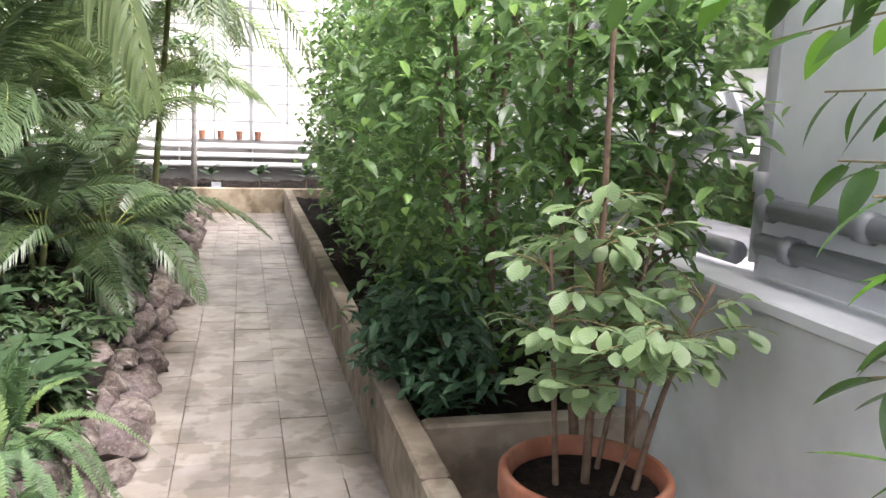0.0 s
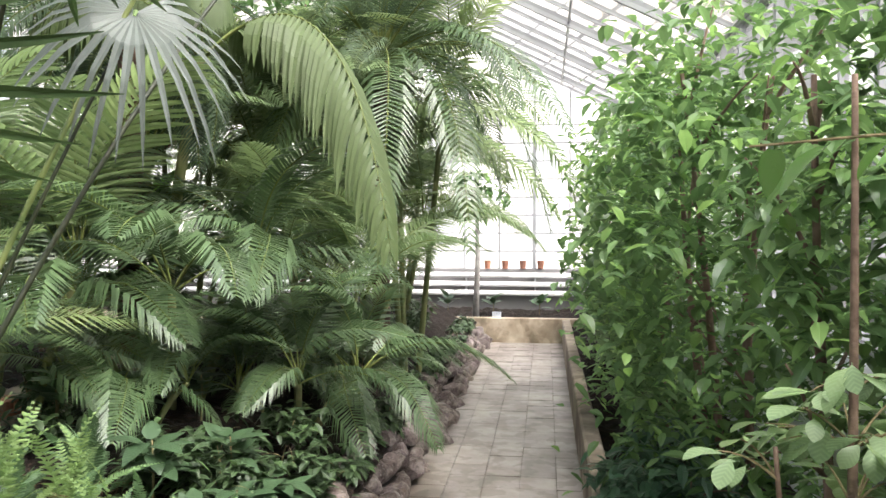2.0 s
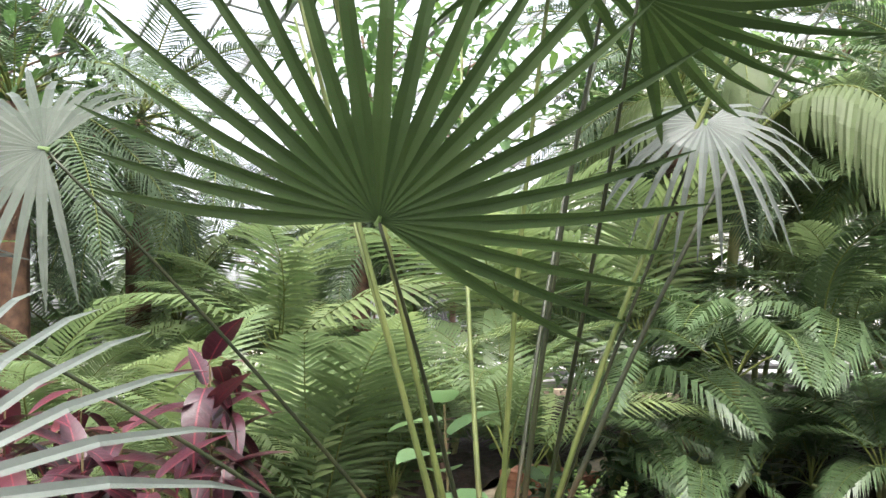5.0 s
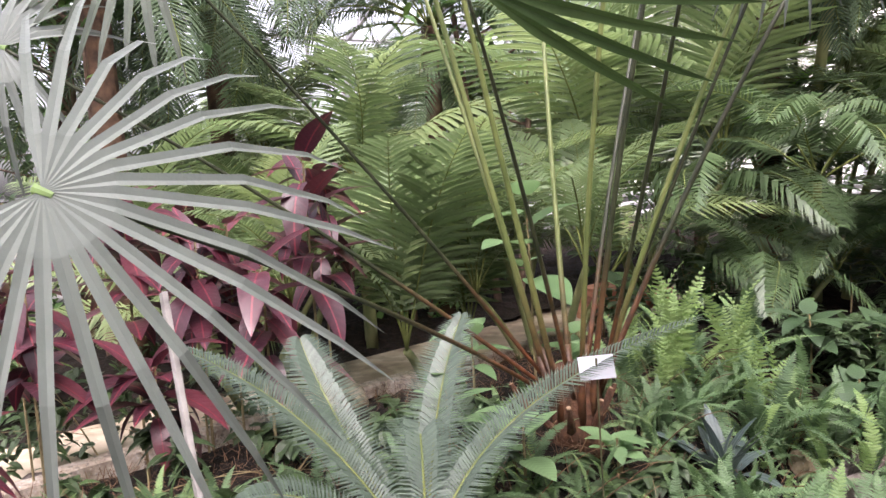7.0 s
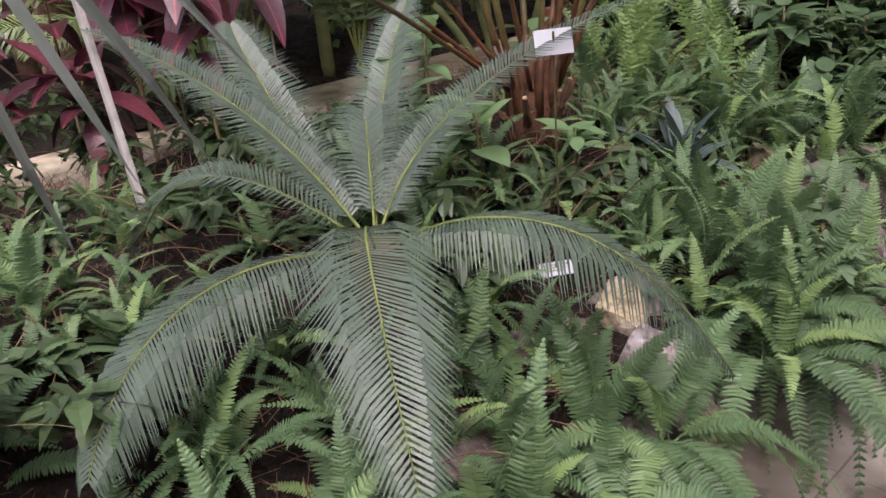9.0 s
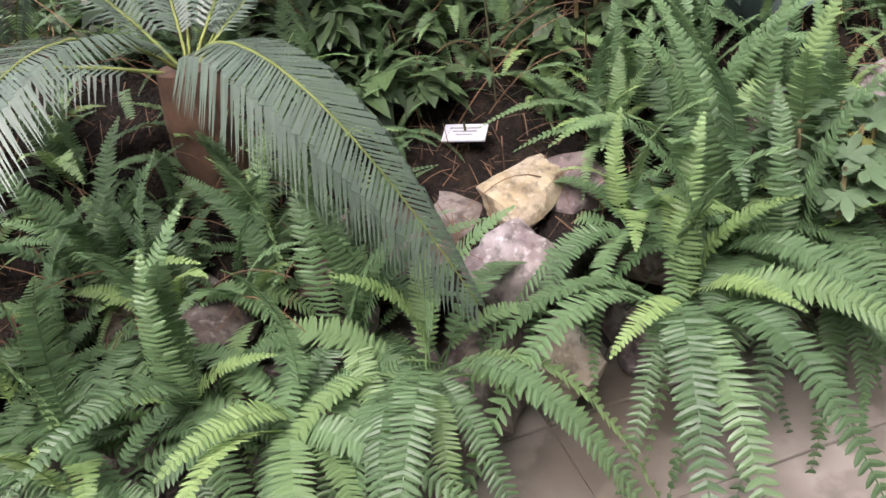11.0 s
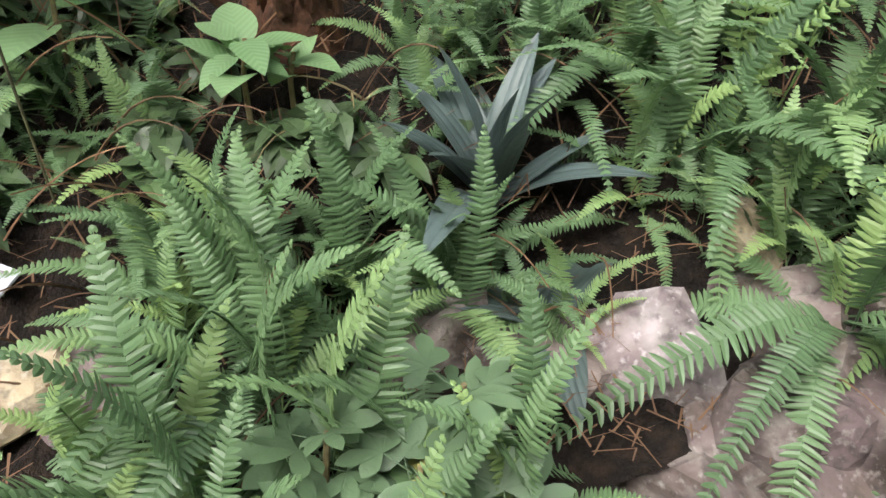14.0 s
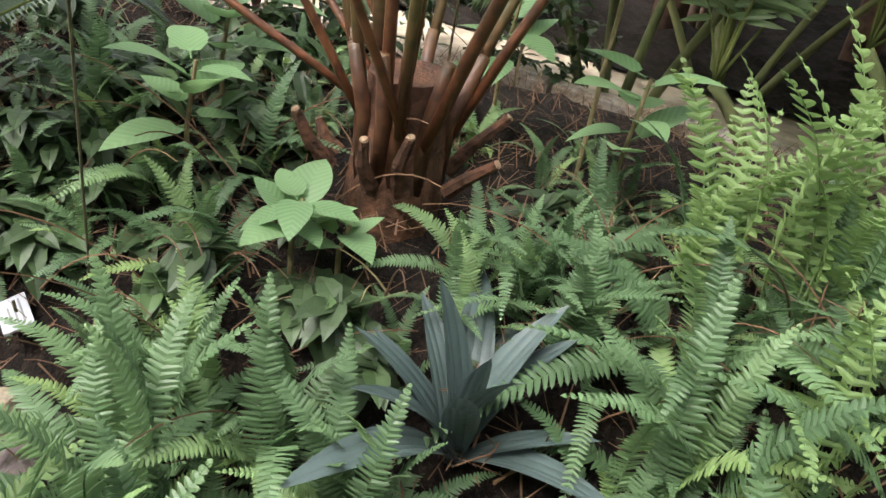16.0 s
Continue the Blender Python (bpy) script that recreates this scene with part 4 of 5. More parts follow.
feather_palm("areca_palm", (-1.3, 9.3, 0.3), "areca", 10, "tall areca palm arching towards the path", 2.4, 0.035, (-10, 75), 1.25, 31, stems=4, spread=0.25)
feather_palm("date_palm", (-2.1, 7.6, 0.3), "phoenix", 34, "date palm with a tall crown over the bed", 2.7, 0.1, (-40, 65), 1.25, 33, stem_mat="bark_dark")
feather_palm("areca_palm", (-0.9, 11.0, 0.3), "areca", 9, "areca palm with dark arching leaves", 1.8, 0.03, (-5, 70), 1.0, 34, stems=4, spread=0.2)
feather_palm("areca_palm", (-3.3, 4.2, 0.3), "areca", 8, "young palm beside the far walk", 0.7, 0.025, (20, 80), 0.7, 36, stems=4, spread=0.2)
feather_palm("date_palm", (-5.9, 5.3, 0.3), "phoenix", 34, "tall date palm with a dense crown", 3.3, 0.12, (-50, 60), 1.5, 37, stem_mat="bark_dark")
feather_palm("areca_palm", (-0.5, 9.6, 0.3), "areca", 9, "tall areca palm leaning to the light", 2.5, 0.03, (-15, 75), 1.15, 44, stems=3, spread=0.15)
feather_palm("areca_palm", (-1.6, 11.5, 0.3), "areca", 8, "areca palm near the end of the path", 1.3, 0.03, (10, 70), 1.0, 17, stems=4, spread=0.3)

# the pale drooping leaf over the bed
o = V((-1.75, 7.3, 0.3))
kp = thing("kentia_palm", o, "palm with one pale broad leaf hanging over the path", "palm")
g = Geo()
g.tube(bez((0, 0, -0.1), (0.05, 0, 1.2), (0.3, 0.0, 2.2), 8), 0.05, 0.03, 8)
part("trunk", g, M["cane"], kp, smooth=True)
for tp, md, ll in (((-0.04, 6.4, 1.32), (-0.4, 6.9, 3.25), 0.62), ((-1.1, 8.1, 2.2), (-1.1, 7.9, 3.3), 0.45), ((-2.3, 6.6, 2.3), (-1.9, 6.8, 3.3), 0.5), ((-1.0, 6.3, 2.5), (-1.2, 6.8, 3.3), 0.4)):
    rb, bl = pinnate((0.3, 0.0, 2.2), V(md) - o, V(tp) - o, 30, ll, 0.055, 0.009, -0.1, 2.6, 0.2, (0.5, 1.0), random.Random(int(ll * 100)), wide=True)
    f = part("feather_leaf", bl, M["palm_pale"], kp)
    part("midrib", rb, M["petiole"], f, smooth=True)


# ---- leafy shrubs ----
def crown(g, centre, radii, n, L, W, r, droop=0.5, hollow=0.35, segs=3, gaps=0.15, skew=0.0):
    """Leaves in clumps through an uneven volume."""
    clumps = [V((r.gauss(0, 1), r.gauss(0, 1), r.gauss(0, 1))).normalized() * r.uniform(hollow, 1.0) ** 0.6 for _ in range(max(6, n // 16))]
    for i in range(n):
        c = r.choice(clumps)
        p = V((c.x * radii[0], c.y * radii[1], c.z * radii[2])) + V((r.gauss(0, gaps), r.gauss(0, gaps), r.gauss(0, gaps))) * min(radii)
        az = r.uniform(0, 6.28)
        way = V((math.cos(az), math.sin(az), r.uniform(-0.75, 0.5))).normalized()
        k = r.uniform(0.65, 1.2)
        blade(g, V(centre) + p, way, V((r.uniform(-0.3, 0.3), r.uniform(-0.3, 0.3), 1)), L * k, W * k, droop, segs, 0.25, ovate)


def shrub(name, at, label, mat, radii, centre, n, L, W, seed, trunks=3, trunk_r=0.02, bark="bark", droop=0.6, cat="shrub", branches=10, hollow=0.3, gaps=0.15):
    r = random.Random(seed)
    t = thing(name, at, label, cat)
    for k in range(trunks):
        g = Geo()
        a = 2 * math.pi * k / trunks + seed
        b = V((0.09 * math.cos(a), 0.09 * math.sin(a), -0.12))
        top = V(centre) + V((radii[0] * 0.4 * math.cos(a), radii[1] * 0.4 * math.sin(a), radii[2] * 0.6))
        mid = b * 0.4 + top * 0.5 + V((r.uniform(-0.12, 0.12), r.uniform(-0.12, 0.12), 0))
        pts = bez(b, mid, top, 12)
        g.tube(pts, trunk_r, trunk_r * 0.35, 7)
        for j in range(branches // trunks + 1):
            p = pts[r.randint(4, 11)]
            e = p + V((r.uniform(-1, 1) * radii[0] * 0.7, r.uniform(-1, 1) * radii[1] * 0.7, r.uniform(0.05, 0.5) * radii[2]))
            h = Geo()
            h.tube(bez(p, (p + e) * 0.5 + V((0, 0, 0.08)), e, 6), trunk_r * 0.4, trunk_r * 0.12, 5)
            part("branch", h, M[bark], t, smooth=True)
        part("trunk", g, M[bark], t, smooth=True)
    g = Geo()
    crown(g, centre, radii, n, L, W, r, droop, hollow, gaps=gaps)
    part("crown", g, M[mat], t)["kind"] = "stuff"
    return t


shrub("weeping_fig", (1.62, 6.0, 0.26), "weeping fig bush with dense small glossy leaves", "ficus", (0.6, 0.95, 1.3), (-0.12, 0, 1.35), 5400, 0.088, 0.046, 21, 4, 0.025)
shrub("weeping_fig", (1.7, 8.2, 0.26), "weeping fig bush with bright green young leaves", "ficus", (0.6, 1.2, 1.4), (-0.15, 0, 1.4), 6000, 0.088, 0.046, 22, 4, 0.025)
shrub("weeping_fig", (1.7, 10.6, 0.26), "weeping fig bush further along the path", "ficus", (0.55, 1.3, 1.4), (-0.12, 0, 1.4), 3600, 0.1, 0.05, 23, 3, 0.025)
shrub("weeping_fig", (1.72, 13.0, 0.26), "weeping fig bush at the path end", "ficus", (0.45, 1.2, 1.3), (0, 0, 1.4), 2200, 0.09, 0.045, 24, 3, 0.025)
shrub("weeping_fig", (1.76, 4.72, 0.0), "weeping fig with thin brown trunks and hanging leaves", "ficus", (0.46, 0.42, 0.75), (-0.06, 0.1, 1.75), 1900, 0.095, 0.042, 25, 2, 0.024, branches=14)
shrub("low_shrub", (1.3, 5.7, 0.26), "dark low shrub spreading over the low wall", "ficus_low", (0.32, 0.75, 0.32), (-0.02, 0.2, 0.3), 2200, 0.085, 0.04, 26, 3, 0.01)
# ground cover and far greenery
for k, (x, y, rx, ry, rz, n) in enumerate(((-0.85, 5.75, 0.35, 0.4, 0.2, 900), (-3.3, 3.4, 0.5, 0.8, 0.3, 700), *((-0.4, 5.6 + 1.15 * j, 0.12, 0.6, 0.1, 420) for j in range(8)), (-0.95, 4.1, 0.35, 0.8, 0.05, 500), (-1.1, 3.62, 0.3, 0.35, 0.1, 650), (-0.85, 3.55, 0.22, 0.25, 0.07, 420), (-1.5, 3.8, 0.3, 0.4, 0.12, 600), (-1.2, 4.6, 0.25, 0.25, 0.07, 350), (-1.9, 6.3, 0.5, 0.7, 0.25, 900), (-0.75, 6.4, 0.4, 0.9, 0.16, 900), (-0.8, 8.6, 0.4, 1.2, 0.2, 900), (-0.9, 11.2, 0.4, 1.4, 0.25, 900), (-2.2, 8.8, 0.8, 1.0, 0.4, 900), (-1.6, 3.2, 0.6, 0.8, 0.12, 900), (-1.5, 2.0, 0.8, 0.8, 0.15, 900), (-0.9, 2.2, 0.4, 0.6, 0.12, 700))):
    shrub("ground_cover", (x, y, max(0.3, gz(x, y) - 0.06) if -3 < x else 0.3), "low leafy ground cover on the soil", "cover", (rx, ry, rz), (0, 0, rz * 0.8), n, 0.085, 0.042, 60 + k, 2, 0.006, "twig", cat="ground cover", branches=4)
for k, (x, y, rx, ry, rz, n, L) in enumerate(((-7.5, 4.0, 0.8, 2.0, 1.2, 1600, 0.17), (-7.3, 8.5, 0.9, 2.0, 1.5, 1600, 0.17), (-5.0, 11.0, 1.2, 1.5, 1.4, 1600, 0.16), (-2.6, 12.8, 1.0, 1.0, 1.1, 1400, 0.14), (-7.6, 0.5, 0.8, 1.8, 1.4, 1400, 0.17), (-5.0, 6.6, 0.7, 0.9, 0.7, 900, 0.15), (-4.9, 2.8, 0.5, 0.8, 0.5, 700, 0.14))):
    shrub("tall_shrub", (x, y, 0.3), "leafy green shrub further back in the glasshouse", "far_leaf", (rx, ry, rz), (0, 0, rz * 1.05), n, L, L * 0.45, 80 + k, 3, 0.03)

for x, y, rx, rz, cz, n, sd in ((-4.6, 7.4, 1.2, 1.1, 3.5, 1300, 202), (-2.7, 8.9, 1.0, 0.9, 3.4, 1700, 203), (-6.0, 4.2, 1.2, 1.0, 3.3, 1100, 204), (-1.6, 11.0, 0.9, 0.9, 3.4, 1500, 205)):
    shrub("glasshouse_tree", (x, y, 0.3), "tall leafy tree reaching up to the roof glazing", "far_leaf", (rx, rx, rz), (0, 0, cz), n, 0.2, 0.075, sd, 2, 0.04, cat="tree", branches=14, gaps=0.3)

# ---- rocks ----
ROCKS = [rock_mesh(k, "rock_shape", M["rock"], 0.22) for k in range(7)]
ROCK_Y, ROCK_P, ROCK_W = rock_mesh(11, "rock_shape", M["rock_yellow"], 0.25), rock_mesh(12, "rock_shape", M["rock_purple"], 0.18), rock_mesh(13, "rock_shape", M["rock_white"], 0.25)


def rock(at, size, turn, me, label="rough grey-pink stone edging the bed", group="stones edging the bed"):
    ob = new("border_stone", me)
    ob.matrix_world = Matrix.Translation(at) @ Euler(turn).to_matrix().to_4x4() @ Matrix.Diagonal((*size, 1))
    return tagged(ob, label, "stone", group)


r = random.Random(5)
y = -2.0
while y < 14.3:
    for tier in range(3):
        w = r.uniform(0.2, 0.36)
        x = (-0.2, -0.32, -0.43)[tier] + r.uniform(-0.05, 0.05)
        if 3.55 < y < 5.0:
            x -= 0.12
        rock((x, y + tier * 0.07, (0.05, 0.17, 0.28)[tier] + r.uniform(-0.03, 0.03)), (w * 0.8, w * 1.2, w * 0.62), (r.uniform(-0.7, 0.7), r.uniform(-0.7, 0.7), r.uniform(0, 6.28)), r.choice(ROCKS))
    y += r.uniform(0.14, 0.23)
rock((-0.45, 3.81, 0.35), (0.18, 0.28, 0.15), (0.1, -0.1, 0.25), ROCK_Y, "yellow sandstone block among the ferns")
rock((-0.31, 3.73, 0.29), (0.2, 0.2, 0.17), (0.25, 0.2, 0.5), ROCK_P, "purple-grey flat-topped stone among the ferns")
rock((-0.18, 3.75, 0.14), (0.16, 0.18, 0.2), (0.4, 0.1, 0.3), ROCK_W, "pale limestone block among the ferns")
rock((-0.47, 4.74, 0.32), (0.27, 0.25, 0.24), (0.2, 0.1, 0.2), ROCK_P, "purple-grey flat-topped stone at the bed edge")
rock((-0.62, 4.92, 0.42), (0.19, 0.15, 0.15), (0.1, 0.3, 0.8), ROCK_Y, "yellow sandstone block at the bed edge")
rock((-0.36, 4.55, 0.2), (0.15, 0.18, 0.18), (0.3, 0.1, 1.1), ROCK_W, "pale stone at the bed edge")
for x, y, z, w in ((-0.36, 4.93, 0.3, 0.2), (-0.3, 5.08, 0.24, 0.19), (-0.3, 4.76, 0.22, 0.17), (-0.33, 4.6, 0.16, 0.17), (-0.22, 4.92, 0.1, 0.22), (-0.2, 4.68, 0.08, 0.2), (-0.24, 5.22, 0.2, 0.2), (-0.4, 5.2, 0.36, 0.18), (-0.18, 5.12, 0.06, 0.2), (-0.42, 4.98, 0.36, 0.14), (-0.26, 4.45, 0.06, 0.18), (-0.44, 4.94, 0.36, 0.2), (-0.5, 5.05, 0.38, 0.2), (-0.36, 5.02, 0.28, 0.26), (-0.28, 4.9, 0.2, 0.26), (-0.36, 4.82, 0.24, 0.22), (-0.46, 4.6, 0.3, 0.16), (-0.3, 4.7, 0.16, 0.24), (-0.26, 5.08, 0.16, 0.26), (-0.4, 5.16, 0.3, 0.24), (-0.33, 4.86, 0.3, 0.2), (-0.3, 4.78, 0.22, 0.22), (-0.26, 4.62, 0.16, 0.24)):
    rock((x, y, z), (w, w * 1.1, w * 0.95), (r.uniform(-0.4, 0.4), r.uniform(-0.4, 0.4), r.uniform(0, 6.28)), r.choice(ROCKS))
rock((-2.85, 4.45, 0.42), (0.24, 0.22, 0.18), (0.1, 0, 0.4), ROCK_Y, "rounded yellow stone beside the far walk")
rock((-2.8, 4.75, 0.42), (0.2, 0.18, 0.16), (0.1, 0.2, 1.4), ROCK_W, "rounded pale stone beside the far walk")
for k in range(34):
    yy = 1.0 + k * 0.24 + r.uniform(-0.05, 0.05)
    w = r.uniform(0.14, 0.24)
    rock((-3.18 + r.uniform(-0.06, 0.06), yy, 0.3), (w, w * 1.2, w * 0.8), (r.uniform(-0.3, 0.3), r.uniform(-0.3, 0.3), r.uniform(0, 6)), r.choice((ROCK_W, ROCK_P, ROCKS[1], ROCKS[3])), "small pale stone edging the far walk", "stones edging the far walk")

g = Geo()
yy = -3.0
while yy < 14:
    g.box((-3.06, yy, 0.1), (-2.96, yy + 0.98, 0.42 + r.uniform(-0.015, 0.01)), 0.012)
    yy += 1.0
solid("kerb", g, M["rock_white"], "pale stone kerb along the far walk", "kerb", "structure")

# brick stack beside the walk
g = Geo()
g.box((-0.122, -0.058, -0.032), (0.122, 0.058, 0.032), 0.004)
brick_me = g.mesh("brick_shape", M["brick"])
stack = thing("brick_stack", (-3.35, 7.5, 0.27), "low stack of weathered red bricks", "bricks")
for k in range(4):
    for i in range(3):
        for j in range(3):
            part("brick", brick_me, None, stack, m=pose((i - 1) * 0.25 + 0.01 * (k % 2), (j - 1) * 0.122, 0.033 + 0.066 * k, 0, 0, r.uniform(-2, 2)))

# ---- ferns ----
FERNS = (
    (-0.41, 4.16, 0.36, 24, 0.86, 0.35), (-0.3, 3.98, 0.32, 18, 0.88, 0.65), (-0.25, 4.3, 0.31, 22, 0.95, 0.65), (-0.2, 4.1, 0.3, 18, 0.95, 0.7), (-0.56, 4.46, 0.36, 12, 0.62, 0.2), (-0.9, 4.62, 0.4, 10, 0.62, 0.1), (-0.52, 4.6, 0.34, 9, 0.5, 0.2), (-0.7, 4.75, 0.4, 10, 0.6, 0.2), (-1.0, 4.42, 0.5, 8, 0.55, 0.1), (-0.22, 4.5, 0.28, 12, 0.8, 0.6), (-0.6, 4.28, 0.38, 14, 0.8, 0.1),
    (-0.8, 4.0, 0.4, 10, 0.75, 0.1), (-1.1, 4.95, 0.4, 12, 0.95, 0.0),
    (-1.25, 4.75, 0.4, 10, 0.8, 0.0), (-0.75, 5.1, 0.38, 16, 0.95, 0.2), 
    (-1.15, 5.5, 0.42, 14, 0.9, 0.1), (-0.24, 3.4, 0.28, 16, 0.9, 0.6), (-0.2, 3.1, 0.26, 16, 0.9, 0.6), (-0.22, 2.75, 0.26, 15, 0.9, 0.6),
    (-0.42, 3.45, 0.32, 10, 0.6, 0.3), (-0.9, 3.3, 0.38, 10, 0.6, 0.1), (-0.9, 2.7, 0.38, 12, 0.6, 0.2), (-0.55, 2.5, 0.34, 14, 0.7, 0.4),
    (-0.24, 2.3, 0.28, 14, 0.9, 0.6), (-1.2, 3.55, 0.4, 10, 0.6, 0.1), (-1.3, 2.9, 0.36, 10, 0.55, 0.2),
    (-0.42, 2.9, 0.3, 16, 0.75, 0.4), (-0.38, 3.25, 0.3, 16, 0.75, 0.4), (-0.62, 2.75, 0.34, 16, 0.7, 0.3), (-0.75, 2.95, 0.36, 14, 0.65, 0.2), (-0.62, 3.45, 0.36, 14, 0.65, 0.2),
    (-0.8, 3.45, 0.36, 14, 0.7, 0.1), (-1.0, 3.1, 0.36, 14, 0.65, 0.2), (-1.1, 2.6, 0.34, 14, 0.7, 0.2), (-0.8, 2.35, 0.34, 14, 0.75, 0.3), (-0.4, 2.6, 0.3, 14, 0.75, 0.5), (-1.3, 3.3, 0.36, 12, 0.6, 0.2),
    (-1.4, 2.6, 0.34, 12, 0.65, 0.2), (-0.95, 3.62, 0.38, 14, 0.75, 0.1), (-1.05, 3.95, 0.4, 10, 0.6, 0.1),
    (-0.75, 4.85, 0.36, 18, 0.9, 0.3), (-0.95, 4.8, 0.38, 16, 0.9, 0.1), (-0.6, 5.15, 0.36, 18, 0.9, 0.4), (-1.35, 5.2, 0.4, 14, 0.9, 0.1), 
    (-0.55, 4.42, 0.36, 18, 0.75, 0.3), (-0.62, 4.12, 0.38, 10, 0.7, 0.1), (-0.55, 4.05, 0.36, 14, 0.75, 0.2),
    (-0.48, 2.98, 0.36, 16, 0.8, 0.2), (-0.4, 3.12, 0.34, 16, 0.75, 0.3), (-0.5, 3.28, 0.36, 14, 0.7, 0.2), (-0.7, 3.2, 0.38, 12, 0.6, 0.1), (-0.3, 2.85, 0.32, 14, 0.75, 0.5), 
    (-0.4, 5.2, 0.4, 16, 0.9, 0.5), (-0.6, 4.98, 0.4, 14, 0.85, 0.3),
    (-0.12, 3.5, 0.2, 18, 0.95, 0.8), (-0.1, 3.95, 0.24, 20, 1.05, 0.8), (-0.12, 4.2, 0.24, 18, 1.0, 0.8), (-0.14, 4.4, 0.24, 14, 0.9, 0.8), (-0.1, 3.25, 0.2, 18, 0.95, 0.8), (-0.1, 2.95, 0.2, 18, 0.95, 0.8),
    (-0.44, 4.98, 0.42, 16, 0.95, 0.75), (-0.43, 5.2, 0.4, 14, 0.95, 0.75), (-0.8, 4.36, 0.4, 9, 0.5, 0.1), (-0.9, 4.42, 0.4, 9, 0.5, 0.1), (-0.95, 4.52, 0.4, 9, 0.55, 0.1), (-0.9, 4.65, 0.36, 8, 0.6, 0.1), (-1.0, 5.15, 0.4, 9, 0.85, 0.0), (-1.6, 5.1, 0.4, 10, 0.7, 0.1), (-0.6, 1.9, 0.36, 12, 0.8, 0.4),
    (-1.35, 5.9, 0.42, 12, 0.9, 0.1), 
)
for k, (x, y, z, n, s, hg) in enumerate(FERNS):
    fern((x, y, max(z - 0.02, gz(x, y) - 0.05)), n, s, (15, 65), (0.5, -0.1, 0.0) if hg >= 0.55 else None, hg, 0.12, k, dry=0)

# low young ferns filling the ground between the large ones
r = random.Random(91)
for k in range(125):
    x, y = r.uniform(-1.6, -0.5), r.uniform(2.5, 5.3)
    if (abs(x + 0.55) < 0.16 and 3.6 < y < 3.95) or (x > -0.62 and 4.6 < y < 5.1) or (x + 0.66) ** 2 + (y - 4.52) ** 2 < 0.06 or (x + 0.57) ** 2 + (y - 3.76) ** 2 < 0.025 or (x + 0.86) ** 2 + (y - 4.15) ** 2 < 0.03 or (x + 1.08) ** 2 + (y - 4.24) ** 2 < 0.06:
        continue
    fern((x, y, gz(x, y) - 0.02), 8, r.uniform(0.34, 0.5), (15, 60), None, 0.1, 0.1, 300 + k, dry=0, label="low young sword fern covering the soil")

for k, (x, y, n, sz) in enumerate(((-1.12, 4.92, 9, 1.0), (-1.28, 4.78, 7, 0.85), (-1.0, 5.12, 8, 0.95), (-1.3, 5.1, 8, 1.0), (-0.85, 5.0, 6, 0.8), (-1.1, 4.76, 7, 0.85), (-1.2, 4.95, 8, 0.9))):
    fern((x, y, gz(x, y) - 0.03), n, sz, (40, 75), None, 0, 0, 200 + k, dry=0, only="ladder", label="ladder fern with upright fronds of oblong leaflets")

# dry stems and litter on the soil
r = random.Random(77)
litter = Geo()
for k in range(7000):
    x, y = r.uniform(-2.2, -0.3), r.uniform(2.2, 5.6)
    a, L = r.uniform(0, 6.28), r.uniform(0.02, 0.08)
    z = gz(x, y) + r.uniform(0.015, 0.05)
    p = V((x, y, z))
    e = p + V((math.cos(a) * L, math.sin(a) * L, r.uniform(-0.01, 0.05)))
    sd = (e - p).cross(V((0, 0, 1))).normalized() * r.uniform(0.0006, 0.0022)
    litter.add([p - sd, p + sd, e + sd * 0.5, e - sd * 0.5], [(0, 1, 2, 3)])
solid("leaf_litter", litter, M["fern_dry"], "brown dry fern stems and litter on the soil", "litter", "stuff")
for k in range(110):
    x, y = r.uniform(-1.2, -0.4), r.uniform(3.0, 5.3)
    a = r.uniform(0, 6.28)
    L = r.uniform(0.2, 0.42)
    p = V((x, y, gz(x, y) - 0.01))
    e = p + V((math.cos(a) * L * 0.8, math.sin(a) * L * 0.8, L * r.uniform(0.15, 0.7)))
    g = Geo()
    g.tube(bez(p, (p + e) * 0.5 + V((0, 0, 0.1)), e, 8), 0.0022, 0.001, 4)
    solid("dry_stem", g, M["fern_dry"], "thin dry brown fern stem arching from the soil", "dry stem", group="dry fern stems")

# ---- small plants ----
rosette("strap_leaf_plant", (-0.72, 4.52, 0.42), "blue-green strap-leaved plant among the ferns", "plant", "strap", 18, (30, 88), 1.05, 1)
rosette("strap_leaf_plant", (-0.56, 4.58, 0.42), "low plant with wide blue-green leaves", "plant", "strap_wide", 4, (5, 40), 0.9, 2)
for k, (x, y, z, n, s, h) in enumerate(((-0.86, 4.13, 0.58, 9, 0.95, 0.16), (-0.9, 4.2, 0.58, 6, 0.85, 0.12), (-1.4, 4.55, 0.55, 8, 1.3, 0.4), (-0.97, 3.82, 0.55, 8, 1.2, 0.32), (-1.2, 3.72, 0.6, 7, 1.4, 0.35), (-1.6, 4.2, 0.4, 8, 1.3, 0.35), (-0.25, 4.4, 0.3, 8, 0.8, 0.12))):
    rosette("broad_leaf_seedling", (x, y, z - 0.03), "young plant with soft broad light green leaves", "plant", "broad", n, (-10, 40), s, 10 + k, h, "broad-leaved seedlings")
rosette("yellowing_plant", (-0.19, 4.4, 0.3), "small plant with yellowing leaves at the bed edge", "plant", "yellow", 8, (-20, 40), 0.85, 33, 0.15)
